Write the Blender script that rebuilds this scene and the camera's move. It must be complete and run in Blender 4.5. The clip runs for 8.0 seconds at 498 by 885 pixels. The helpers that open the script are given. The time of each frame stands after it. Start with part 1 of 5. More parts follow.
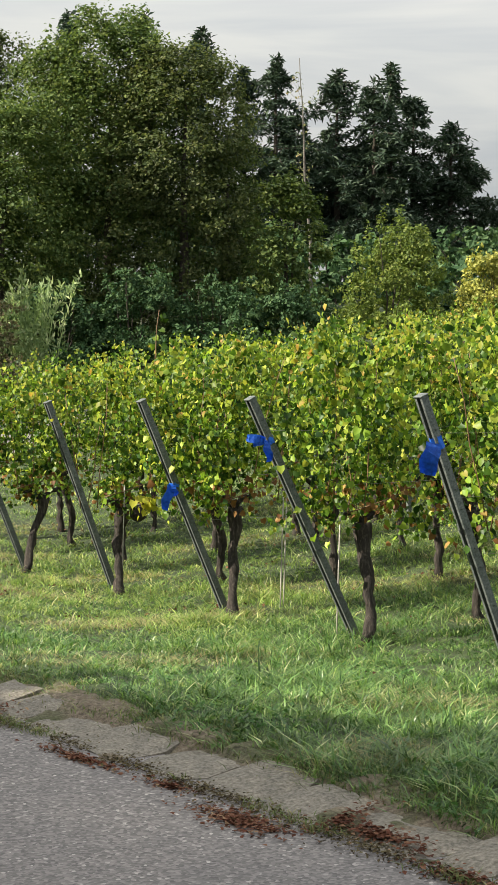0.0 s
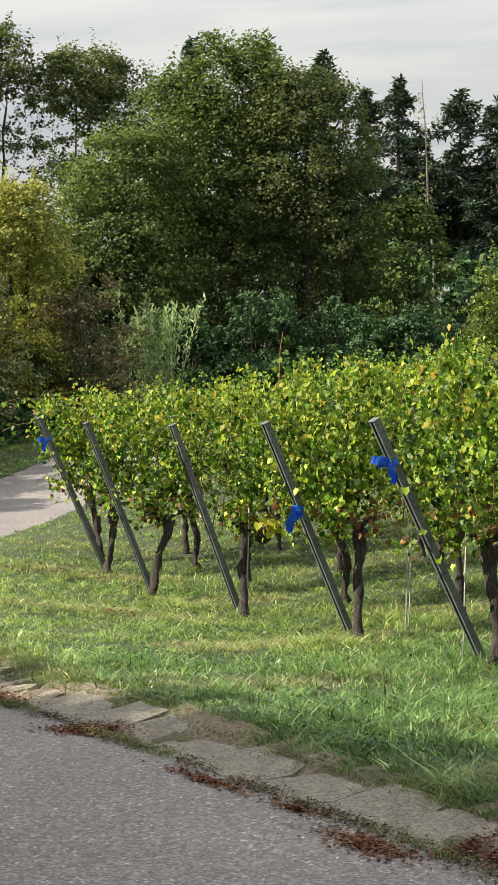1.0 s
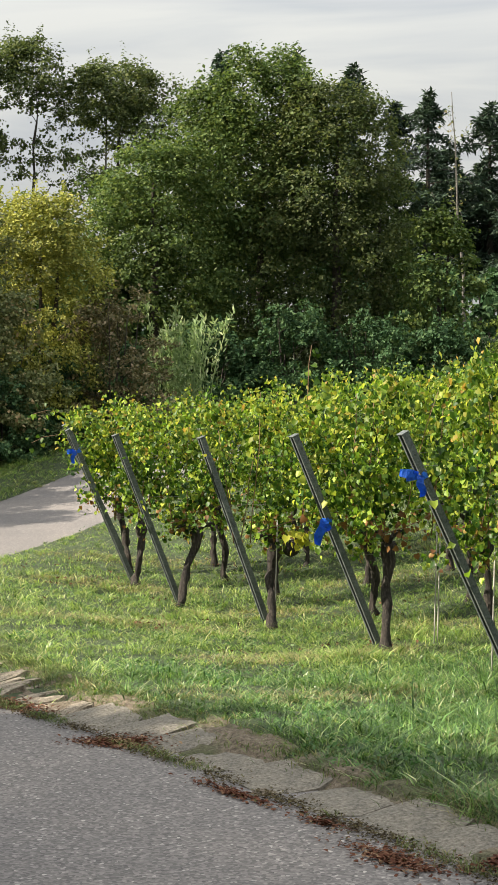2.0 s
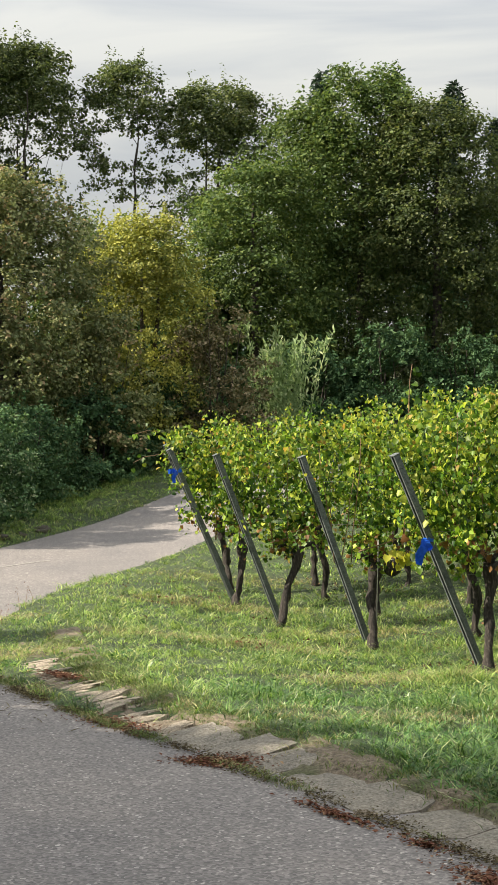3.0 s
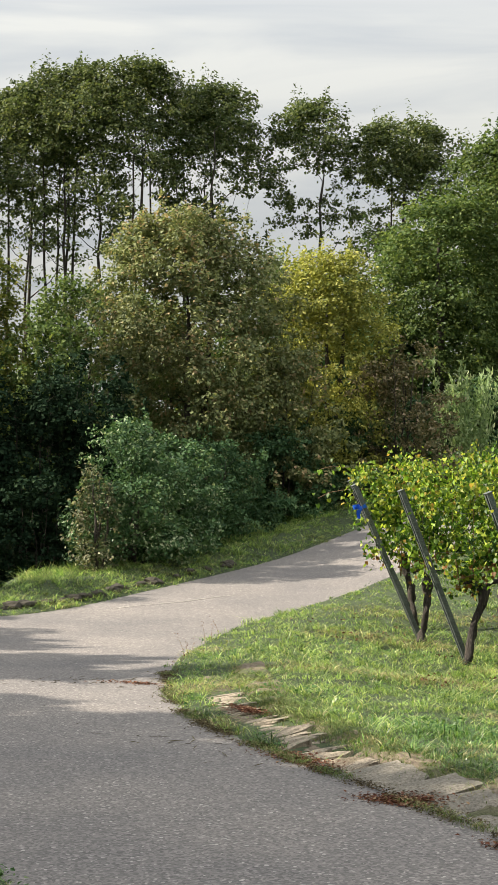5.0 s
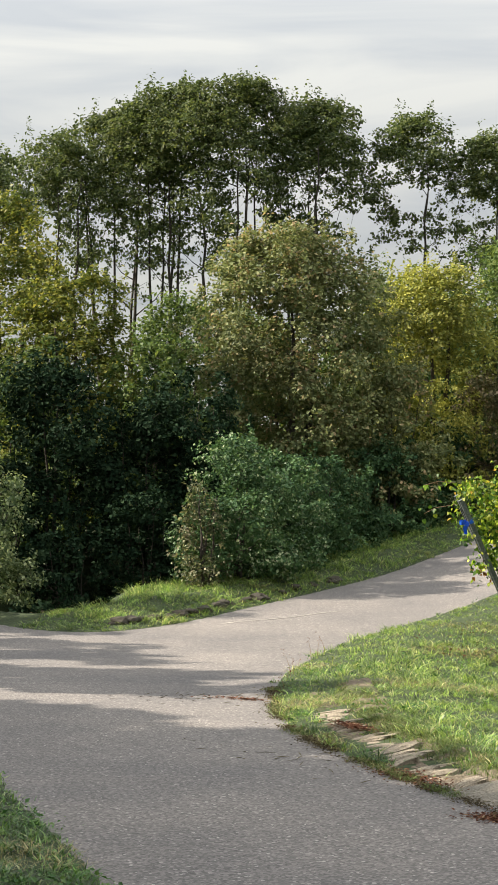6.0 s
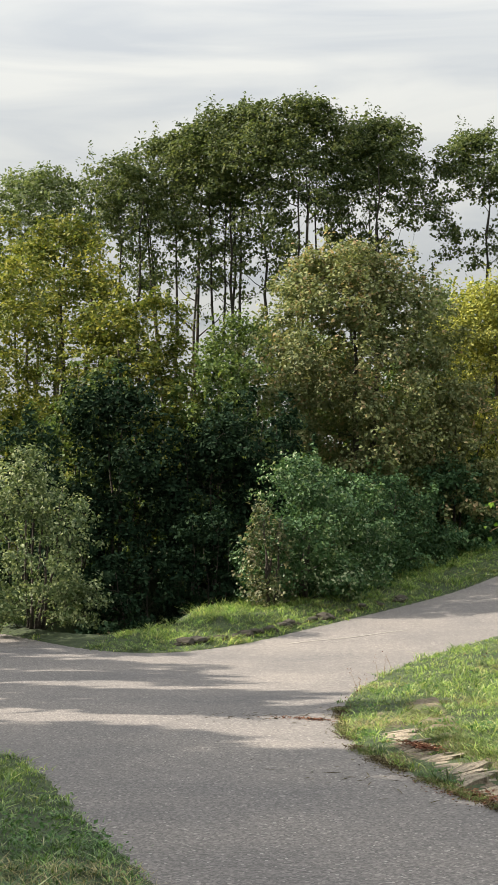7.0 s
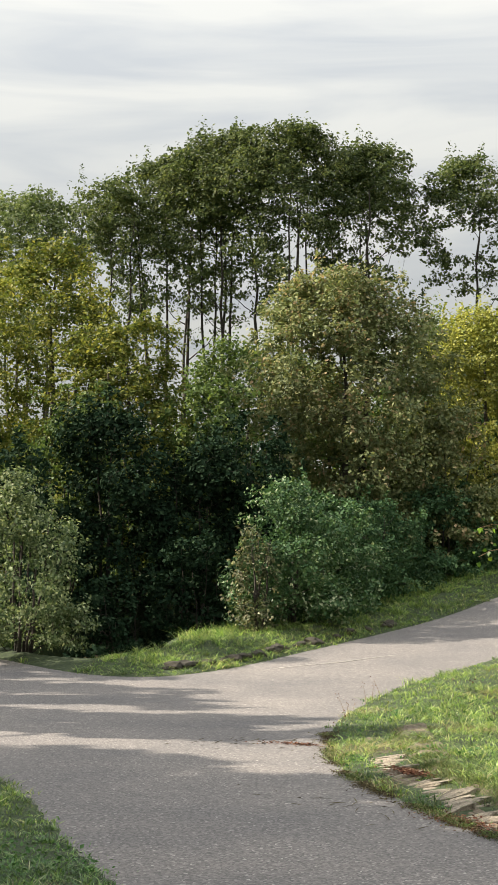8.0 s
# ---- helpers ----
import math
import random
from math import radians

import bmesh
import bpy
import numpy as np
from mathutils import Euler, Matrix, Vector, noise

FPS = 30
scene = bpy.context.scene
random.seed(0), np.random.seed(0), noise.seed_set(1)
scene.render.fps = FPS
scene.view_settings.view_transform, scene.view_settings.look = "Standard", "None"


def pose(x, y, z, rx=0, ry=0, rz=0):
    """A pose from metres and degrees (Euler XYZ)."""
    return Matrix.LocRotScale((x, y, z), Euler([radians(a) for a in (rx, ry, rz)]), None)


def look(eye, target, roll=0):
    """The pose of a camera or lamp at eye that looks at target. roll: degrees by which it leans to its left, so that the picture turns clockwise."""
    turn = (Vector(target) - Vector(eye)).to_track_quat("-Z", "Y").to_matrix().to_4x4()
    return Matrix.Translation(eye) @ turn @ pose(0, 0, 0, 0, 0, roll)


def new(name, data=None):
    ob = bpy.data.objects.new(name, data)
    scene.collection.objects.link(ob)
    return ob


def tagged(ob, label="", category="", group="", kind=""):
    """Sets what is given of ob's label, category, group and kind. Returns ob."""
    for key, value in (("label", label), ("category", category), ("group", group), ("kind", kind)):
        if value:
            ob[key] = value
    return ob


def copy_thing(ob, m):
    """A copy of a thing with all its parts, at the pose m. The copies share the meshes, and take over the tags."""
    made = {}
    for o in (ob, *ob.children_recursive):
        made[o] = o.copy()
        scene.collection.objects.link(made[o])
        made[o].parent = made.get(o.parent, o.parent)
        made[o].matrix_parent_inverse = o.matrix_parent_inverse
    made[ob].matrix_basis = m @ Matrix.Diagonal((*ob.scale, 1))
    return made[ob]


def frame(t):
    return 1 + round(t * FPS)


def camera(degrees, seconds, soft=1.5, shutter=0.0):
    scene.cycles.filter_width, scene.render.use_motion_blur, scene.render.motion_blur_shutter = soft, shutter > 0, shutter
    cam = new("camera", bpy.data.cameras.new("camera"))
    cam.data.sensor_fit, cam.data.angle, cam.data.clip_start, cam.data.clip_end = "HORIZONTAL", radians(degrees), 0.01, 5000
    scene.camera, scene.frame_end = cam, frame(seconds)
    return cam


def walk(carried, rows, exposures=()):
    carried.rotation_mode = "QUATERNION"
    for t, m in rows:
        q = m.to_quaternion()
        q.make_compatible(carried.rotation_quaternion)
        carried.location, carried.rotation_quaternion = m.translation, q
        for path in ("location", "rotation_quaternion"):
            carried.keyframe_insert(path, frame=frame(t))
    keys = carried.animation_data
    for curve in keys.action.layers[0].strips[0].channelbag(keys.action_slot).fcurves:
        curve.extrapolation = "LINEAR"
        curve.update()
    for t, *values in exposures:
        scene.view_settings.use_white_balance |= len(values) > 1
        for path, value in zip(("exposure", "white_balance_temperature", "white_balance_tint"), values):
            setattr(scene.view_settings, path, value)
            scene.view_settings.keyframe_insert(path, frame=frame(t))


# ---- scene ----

# ---------------------------------------------------------------- camera
cam = camera(17.9, 8.0, soft=1.4)
EYE = 1.6
# seconds, pitch, roll, yaw: a camera that turns where it is held
ROWS = [
    (0.0, -0.893, -0.064, -10.701),
    (0.5, -0.549, 0.226, -7.884),
    (1.0, -0.086, 0.265, -6.21),
    (2.3, 0.534, 0.104, -4.489),
    (2.5, 0.683, 0.165, -3.74),
    (3.0, 1.086, 0.174, -1.539),
    (3.5, 1.616, -0.0, 0.0),
    (4.0, 2.035, -0.07, 1.166),
    (4.5, 2.148, -0.134, 2.711),
    (5.0, 2.373, -0.129, 5.145),
    (6.5, 3.277, 0.2, 10.327),
    (7.0, 3.661, 0.505, 11.306),
    (7.5, 4.036, 0.499, 11.464),
    (8.0, 4.528, 0.169, 10.896),
]
walk(cam, [(t, pose(0, 0, EYE, 90 + pitch, roll, yaw)) for t, pitch, roll, yaw in ROWS], exposures=[(0.0, 1.2), (8.0, 1.2)])

# ---------------------------------------------------------------- light
SUN_AZ, SUN_EL = radians(-92.0), radians(33.0)      # azimuth from +y, to the right; elevation
SUN_DIR = Vector((math.sin(SUN_AZ) * math.cos(SUN_EL), math.cos(SUN_AZ) * math.cos(SUN_EL), math.sin(SUN_EL)))
world = bpy.data.worlds.new("sky")
scene.world = world
world.use_nodes = True
wt = world.node_tree
wt.nodes.clear()
w_out = wt.nodes.new("ShaderNodeOutputWorld")
w_bg = wt.nodes.new("ShaderNodeBackground")
w_sky = wt.nodes.new("ShaderNodeTexSky")
w_sky.sky_type, w_sky.sun_disc = "NISHITA", False
w_sky.sun_elevation, w_sky.sun_rotation = SUN_EL, SUN_AZ
w_sky.air_density, w_sky.dust_density = 1.0, 2.0
w_co = wt.nodes.new("ShaderNodeTexCoord")
w_map = wt.nodes.new("ShaderNodeMapping")
w_map.inputs["Scale"].default_value = (1.6, 2.2, 13.0)
w_noise = wt.nodes.new("ShaderNodeTexNoise")
w_noise.inputs["Scale"].default_value = 2.3
w_noise.inputs["Detail"].default_value = 6
w_noise.inputs["Distortion"].default_value = 0.6
w_ramp = wt.nodes.new("ShaderNodeValToRGB")
w_ramp.color_ramp.elements[0].position, w_ramp.color_ramp.elements[0].color = 0.36, (6.3, 6.45, 6.45, 1)
w_ramp.color_ramp.elements[1].position, w_ramp.color_ramp.elements[1].color = 0.6, (8.4, 8.25, 7.6, 1)
w_mix = wt.nodes.new("ShaderNodeMix")
w_mix.data_type = "RGBA"
w_mix.inputs["Factor"].default_value = 0.84          # thin high cloud over most of the sky
wt.links.new(w_co.outputs["Generated"], w_map.inputs["Vector"])
wt.links.new(w_map.outputs["Vector"], w_noise.inputs["Vector"])
wt.links.new(w_noise.outputs["Fac"], w_ramp.inputs["Fac"])
wt.links.new(w_sky.outputs["Color"], w_mix.inputs["A"])
w_sep = wt.nodes.new("ShaderNodeSeparateXYZ")
wt.links.new(w_co.outputs["Generated"], w_sep.inputs["Vector"])
w_up = wt.nodes.new("ShaderNodeValToRGB")            # thin cloud: far brighter, and bluer, overhead than at the horizon
w_up.color_ramp.elements[0].color = (0.57, 0.57, 0.56, 1)
w_up.color_ramp.elements[1].color = (3.1, 3.15, 3.25, 1)
wt.links.new(w_sep.outputs["Z"], w_up.inputs["Fac"])
w_lit = wt.nodes.new("ShaderNodeVectorMath")
w_lit.operation = "MULTIPLY"
wt.links.new(w_ramp.outputs["Color"], w_lit.inputs[0])
wt.links.new(w_up.outputs["Color"], w_lit.inputs[1])
wt.links.new(w_lit.outputs["Vector"], w_mix.inputs["B"])
wt.links.new(w_mix.outputs["Result"], w_bg.inputs["Color"])
w_bg.inputs["Strength"].default_value = 0.04
wt.links.new(w_bg.outputs["Background"], w_out.inputs["Surface"])
sun_data = bpy.data.lights.new("sun", "SUN")
sun_data.energy, sun_data.angle, sun_data.color = 5.0, radians(0.55), (1.0, 0.9, 0.74)
sun = new("sun", sun_data)
sun.matrix_world = look((-40, -10, 40), Vector((-40, -10, 40)) - SUN_DIR)


# ---------------------------------------------------------------- materials
def material(name):
    m = bpy.data.materials.new(name)
    m.use_nodes = True
    nt = m.node_tree
    return m, nt, nt.nodes["Principled BSDF"], nt.nodes["Material Output"]


def ramp_node(nt, stops):
    r = nt.nodes.new("ShaderNodeValToRGB")
    els = r.color_ramp.elements
    while len(els) < len(stops):
        els.new(0.5)
    for el, (p, c) in zip(els, stops):
        el.position, el.color = p, (*c, 1)
    return r


def noise_node(nt, scale, detail=4.0, rough=0.55, coord="Object"):
    co = nt.nodes.new("ShaderNodeTexCoord")
    n = nt.nodes.new("ShaderNodeTexNoise")
    n.inputs["Scale"].default_value, n.inputs["Detail"].default_value = scale, detail
    n.inputs["Roughness"].default_value = rough
    nt.links.new(co.outputs[coord], n.inputs["Vector"])
    return n


def mix_node(nt, a, b, factor, kind="MIX"):
    m = nt.nodes.new("ShaderNodeMix")
    m.data_type, m.blend_type = "RGBA", kind
    for key, v in (("A", a), ("B", b), ("Factor", factor)):
        if isinstance(v, bpy.types.NodeSocket):
            nt.links.new(v, m.inputs[key])
        elif key == "Factor":
            m.inputs[key].default_value = v
        else:
            m.inputs[key].default_value = (*v, 1)
    return m.outputs["Result"]


def bump_node(nt, height, strength, distance):
    b = nt.nodes.new("ShaderNodeBump")
    b.inputs["Strength"].default_value, b.inputs["Distance"].default_value = strength, distance
    nt.links.new(height, b.inputs["Height"])
    return b.outputs["Normal"]


def surface(name, dark, light, coarse, fine, rough=0.85, bump=0.4, depth=0.01, metal=0.0):
    """Two scales of variation over one base colour."""
    m, nt, bsdf, _ = material(name)
    big, small = noise_node(nt, coarse, 3), noise_node(nt, fine, 6, 0.65)
    r1 = ramp_node(nt, [(0.35, dark), (0.68, light)])
    nt.links.new(small.outputs["Fac"], r1.inputs["Fac"])
    r2 = ramp_node(nt, [(0.3, (0.72, 0.72, 0.72)), (0.7, (1.15, 1.12, 1.08))])
    nt.links.new(big.outputs["Fac"], r2.inputs["Fac"])
    col = mix_node(nt, r1.outputs["Color"], r2.outputs["Color"], 1.0, "MULTIPLY")
    nt.links.new(col, bsdf.inputs["Base Color"])
    bsdf.inputs["Roughness"].default_value, bsdf.inputs["Metallic"].default_value = rough, metal
    nt.links.new(bump_node(nt, small.outputs["Fac"], bump, depth), bsdf.inputs["Normal"])
    return m


def leafy(name, stops, translucent=0.35, rough=0.5, patch=0.35, bright=(0.7, 1.25), drift=0.25, gloss=0.15):
    """Leaves: every leaf its own shade, whole boughs a little lighter or darker, light shining through."""
    m, nt, bsdf, out = material(name)
    geo = nt.nodes.new("ShaderNodeNewGeometry")
    r = ramp_node(nt, stops)
    big, other = noise_node(nt, patch, 3), noise_node(nt, patch * 1.7 + 0.3, 2)
    lean = nt.nodes.new("ShaderNodeMath")           # whole boughs turn sooner than others
    lean.operation = "MULTIPLY_ADD"
    nt.links.new(other.outputs["Fac"], lean.inputs[0])
    lean.inputs[1].default_value, lean.inputs[2].default_value = drift * 3, -drift * 1.5
    add = nt.nodes.new("ShaderNodeMath")
    nt.links.new(geo.outputs["Random Per Island"], add.inputs[0])
    nt.links.new(lean.outputs[0], add.inputs[1])
    nt.links.new(add.outputs[0], r.inputs["Fac"])
    r2 = ramp_node(nt, [(0.3, (bright[0],) * 3), (0.7, (bright[1],) * 3)])
    nt.links.new(big.outputs["Fac"], r2.inputs["Fac"])
    col = mix_node(nt, r.outputs["Color"], r2.outputs["Color"], 1.0, "MULTIPLY")
    nt.links.new(col, bsdf.inputs["Base Color"])
    bsdf.inputs["Roughness"].default_value = rough
    bsdf.inputs["Specular IOR Level"].default_value = gloss
    tr = nt.nodes.new("ShaderNodeBsdfTranslucent")
    warm = mix_node(nt, col, (1.2, 1.2, 0.75), 1.0, "MULTIPLY")
    nt.links.new(warm, tr.inputs["Color"])
    mix = nt.nodes.new("ShaderNodeMixShader")
    mix.inputs["Fac"].default_value = translucent
    nt.links.new(bsdf.outputs["BSDF"], mix.inputs[1])
    nt.links.new(tr.outputs["BSDF"], mix.inputs[2])
    nt.links.new(mix.outputs["Shader"], out.inputs["Surface"])
    return m


def asphalt():
    m, nt, bsdf, _ = material("asphalt")
    co = nt.nodes.new("ShaderNodeTexCoord")
    vor = nt.nodes.new("ShaderNodeTexVoronoi")
    vor.inputs["Scale"].default_value = 70
    nt.links.new(co.outputs["Object"], vor.inputs["Vector"])
    stones = ramp_node(nt, [(0.0, (0.075, 0.071, 0.073)), (0.5, (0.146, 0.137, 0.136)), (0.84, (0.226, 0.212, 0.208)), (1.0, (0.5, 0.47, 0.45))])
    nt.links.new(vor.outputs["Color"], stones.inputs["Fac"])
    wear = noise_node(nt, 0.45, 4)
    r2 = ramp_node(nt, [(0.3, (0.75, 0.75, 0.77)), (0.7, (1.25, 1.2, 1.14))])
    nt.links.new(wear.outputs["Fac"], r2.inputs["Fac"])
    col = mix_node(nt, stones.outputs["Color"], r2.outputs["Color"], 1.0, "MULTIPLY")
    nt.links.new(col, bsdf.inputs["Base Color"])
    bsdf.inputs["Roughness"].default_value = 0.82
    nt.links.new(bump_node(nt, vor.outputs["Distance"], 0.5, 0.006), bsdf.inputs["Normal"])
    return m


ASPHALT = asphalt()
SOIL = surface("grassy_soil", (0.016, 0.03, 0.011), (0.055, 0.08, 0.026), 0.6, 14, 0.95, 0.8, 0.03)
CONCRETE = surface("weathered_concrete", (0.1, 0.09, 0.072), (0.3, 0.275, 0.235), 8.0, 55, 0.94, 0.8, 0.01)
SANDSTONE = surface("sandy_stone", (0.15, 0.125, 0.095), (0.45, 0.39, 0.31), 7.0, 60, 0.92, 0.8, 0.01)
EARTH = surface("dark_earth", (0.03, 0.026, 0.02), (0.1, 0.09, 0.07), 3, 30, 0.95, 0.8, 0.02)
BARK = surface("dark_bark", (0.022, 0.018, 0.014), (0.075, 0.062, 0.05), 1.5, 30, 0.95, 0.9, 0.02)
PALE_BARK = surface("pale_bark", (0.08, 0.075, 0.065), (0.2, 0.19, 0.17), 1.5, 20, 0.9, 0.6, 0.01)


def fibrous_bark():
    """Shredding bark: long fibres up the stem, dark clefts, paler strips."""
    m, nt, bsdf, _ = material("vine_bark")
    co = nt.nodes.new("ShaderNodeTexCoord")
    mp = nt.nodes.new("ShaderNodeMapping")
    mp.inputs["Scale"].default_value = (1, 1, 0.16)
    nt.links.new(co.outputs["Object"], mp.inputs["Vector"])
    n1 = nt.nodes.new("ShaderNodeTexNoise")
    n1.inputs["Scale"].default_value, n1.inputs["Detail"].default_value, n1.inputs["Roughness"].default_value = 60, 5, 0.7
    nt.links.new(mp.outputs["Vector"], n1.inputs["Vector"])
    r = ramp_node(nt, [(0.36, (0.014, 0.011, 0.009)), (0.52, (0.032, 0.027, 0.023)), (0.68, (0.1, 0.085, 0.073))])
    nt.links.new(n1.outputs["Fac"], r.inputs["Fac"])
    n2 = noise_node(nt, 7, 3)
    r2 = ramp_node(nt, [(0.3, (0.6, 0.6, 0.6)), (0.7, (1.25, 1.2, 1.15))])
    nt.links.new(n2.outputs["Fac"], r2.inputs["Fac"])
    nt.links.new(mix_node(nt, r.outputs["Color"], r2.outputs["Color"], 1.0, "MULTIPLY"), bsdf.inputs["Base Color"])
    bsdf.inputs["Roughness"].default_value = 0.95
    nt.links.new(bump_node(nt, n1.outputs["Fac"], 1.0, 0.02), bsdf.inputs["Normal"])
    return m


VINE_BARK = fibrous_bark()
CANE = surface("vine_cane", (0.13, 0.07, 0.035), (0.26, 0.16, 0.08), 8, 60, 0.7, 0.3, 0.003)
CHALK = surface("worn_chalk", (0.34, 0.325, 0.3), (0.52, 0.5, 0.46), 3, 30, 0.95, 0.2, 0.002)
STEEL = surface("galvanised_steel", (0.07, 0.085, 0.086), (0.19, 0.215, 0.215), 9, 70, 0.65, 0.5, 0.003, 0.35)
WIRE = surface("wire", (0.2, 0.2, 0.2), (0.35, 0.35, 0.34), 3, 50, 0.5, 0.1, 0.001, 0.8)
RIBBON = surface("blue_plastic", (0.005, 0.09, 0.55), (0.02, 0.17, 0.8), 5, 40, 0.45, 0.2, 0.003)
LITTER = leafy("leaf_litter", [(0.0, (0.06, 0.022, 0.014)), (0.5, (0.13, 0.05, 0.03)), (0.9, (0.2, 0.1, 0.06)), (1.0, (0.3, 0.2, 0.12))], 0.05, 0.85)
GRASS = leafy("grass_blades", [(0.0, (0.06, 0.12, 0.03)), (0.5, (0.185, 0.3, 0.072)), (0.88, (0.38, 0.48, 0.14)), (1.0, (0.6, 0.58, 0.32))], 0.42, 0.4, 3.6, (0.35, 1.5), gloss=0.5)
# darker copy of the grass, with tree and vine shade in its colour
SHADE_GRASS = leafy("shade_grass_blades", [(0.0, (0.034, 0.085, 0.026)), (0.5, (0.095, 0.2, 0.048)), (0.9, (0.23, 0.36, 0.1)), (1.0, (0.46, 0.48, 0.26))], 0.36, 0.36, 3.6, (0.4, 1.5), gloss=0.5)
STRAW = leafy("straw", [(0.0, (0.2, 0.17, 0.08)), (0.6, (0.36, 0.31, 0.16)), (1.0, (0.52, 0.46, 0.27))], 0.25, 0.6)
WEED = leafy("weed_leaves", [(0.0, (0.04, 0.1, 0.03)), (0.7, (0.09, 0.19, 0.06)), (1.0, (0.18, 0.26, 0.1))], 0.3, 0.4)
VINE_LEAF = leafy("vine_leaves", [(0.0, (0.018, 0.052, 0.01)), (0.4, (0.07, 0.15, 0.018)), (0.75, (0.22, 0.335, 0.036)), (1.0, (0.48, 0.52, 0.085))], 0.4, 0.45, 3.4, (0.38, 1.5), gloss=0.25)
VINE_TOP = leafy("turning_vine_leaves", [(0.0, (0.07, 0.14, 0.018)), (0.5, (0.18, 0.26, 0.035)), (0.9, (0.36, 0.37, 0.06)), (1.0, (0.42, 0.27, 0.07))], 0.5, 0.45, 2.6, (0.6, 1.3), gloss=0.25)
LEAF_GREEN = leafy("green_leaves", [(0.0, (0.052, 0.09, 0.028)), (0.6, (0.105, 0.16, 0.048)), (1.0, (0.19, 0.235, 0.07))], 0.3)
LEAF_ROBINIA = leafy("robinia_leaves", [(0.0, (0.046, 0.07, 0.027)), (0.6, (0.094, 0.124, 0.047)), (1.0, (0.17, 0.19, 0.075))], 0.35)
LEAF_DARK = leafy("dark_leaves", [(0.0, (0.028, 0.068, 0.03)), (0.6, (0.06, 0.118, 0.05)), (1.0, (0.11, 0.175, 0.075))], 0.2, 0.65, gloss=0.12)
LEAF_YELLOW = leafy("yellowing_leaves", [(0.0, (0.15, 0.185, 0.048)), (0.5, (0.32, 0.335, 0.08)), (1.0, (0.48, 0.46, 0.12))], 0.25)
LEAF_YELGREEN = leafy("yellow_green_leaves", [(0.0, (0.075, 0.11, 0.026)), (0.6, (0.17, 0.195, 0.045)), (1.0, (0.33, 0.31, 0.075))], 0.32)
LEAF_BROWN = leafy("brownish_leaves", [(0.0, (0.095, 0.125, 0.055)), (0.5, (0.19, 0.22, 0.095)), (0.87, (0.29, 0.3, 0.14)), (1.0, (0.45, 0.33, 0.19))], 0.25)
LEAF_RUST = leafy("russet_leaves", [(0.0, (0.075, 0.085, 0.04)), (0.5, (0.16, 0.15, 0.075)), (0.85, (0.25, 0.2, 0.11)), (1.0, (0.4, 0.32, 0.22))], 0.25)
LEAF_CLIMBER = leafy("climber_leaves", [(0.0, (0.04, 0.06, 0.028)), (0.45, (0.1, 0.125, 0.06)), (0.75, (0.2, 0.18, 0.11)), (1.0, (0.45, 0.45, 0.32))], 0.3)
LEAF_LIME = leafy("lime_green_leaves", [(0.0, (0.07, 0.11, 0.025)), (0.6, (0.14, 0.2, 0.045)), (1.0, (0.24, 0.28, 0.07))], 0.32)
EDGE_GRASS = leafy("dull_grass", [(0.0, (0.055, 0.08, 0.026)), (0.5, (0.12, 0.17, 0.05)), (0.8, (0.17, 0.2, 0.07)), (1.0, (0.34, 0.29, 0.15))], 0.2, 0.7)
MOSS = leafy("moss_and_dirt", [(0.0, (0.04, 0.032, 0.02)), (0.5, (0.095, 0.072, 0.04)), (1.0, (0.13, 0.115, 0.055))], 0.05, 0.9)
LEAF_LEMON = leafy("lemon_leaves", [(0.0, (0.34, 0.38, 0.04)), (1.0, (0.55, 0.5, 0.07))], 0.4)
# near black: the hollow's deep shade is put into this leaf colour
LEAF_HOLLOW_SHADE = leafy("hollow_shade_leaves", [(0.0, (0.009, 0.023, 0.012)), (0.6, (0.019, 0.04, 0.021)), (1.0, (0.038, 0.066, 0.033))], 0.1, 0.8, gloss=0.05)
LEAF_HEDGE = leafy("hedge_leaves", [(0.0, (0.034, 0.08, 0.034)), (0.6, (0.08, 0.152, 0.062)), (0.9, (0.16, 0.245, 0.105)), (1.0, (0.4, 0.45, 0.29))], 0.22, 0.4)
LEAF_DRY = leafy("dry_vine_leaves", [(0.0, (0.1, 0.045, 0.02)), (0.6, (0.25, 0.13, 0.045)), (1.0, (0.42, 0.29, 0.09))], 0.3)
LEAF_PALE = leafy("pale_leaves", [(0.0, (0.07, 0.1, 0.04)), (0.6, (0.13, 0.17, 0.07)), (1.0, (0.24, 0.27, 0.14))], 0.3)
LEAF_SAGE = leafy("sage_green_leaves", [(0.0, (0.06, 0.095, 0.045)), (0.6, (0.15, 0.2, 0.095)), (1.0, (0.36, 0.4, 0.23))], 0.3)
WEED_PALE = leafy("pale_weed_leaves", [(0.0, (0.17, 0.25, 0.11)), (0.6, (0.28, 0.38, 0.18)), (1.0, (0.46, 0.52, 0.3))], 0.35)
NEEDLES = leafy("conifer_needles", [(0.0, (0.028, 0.05, 0.034)), (0.6, (0.05, 0.08, 0.052)), (1.0, (0.085, 0.12, 0.075))], 0.08)


# ---------------------------------------------------------------- mesh helpers


def mesh_of(name, verts, faces, mat, smooth=False):
    me = bpy.data.meshes.new(name)
    me.from_pydata(verts, [], faces)
    me.materials.append(mat)
    if smooth:
        me.polygons.foreach_set("use_smooth", np.ones(len(me.polygons), dtype=bool))
    me.update()
    return me


def piece(name, me, parent=None, m=None, label=""):
    ob = new(name, me)
    if parent is not None:
        ob.parent = parent
    if m is not None:
        ob.matrix_basis = m
    return tagged(ob, label)


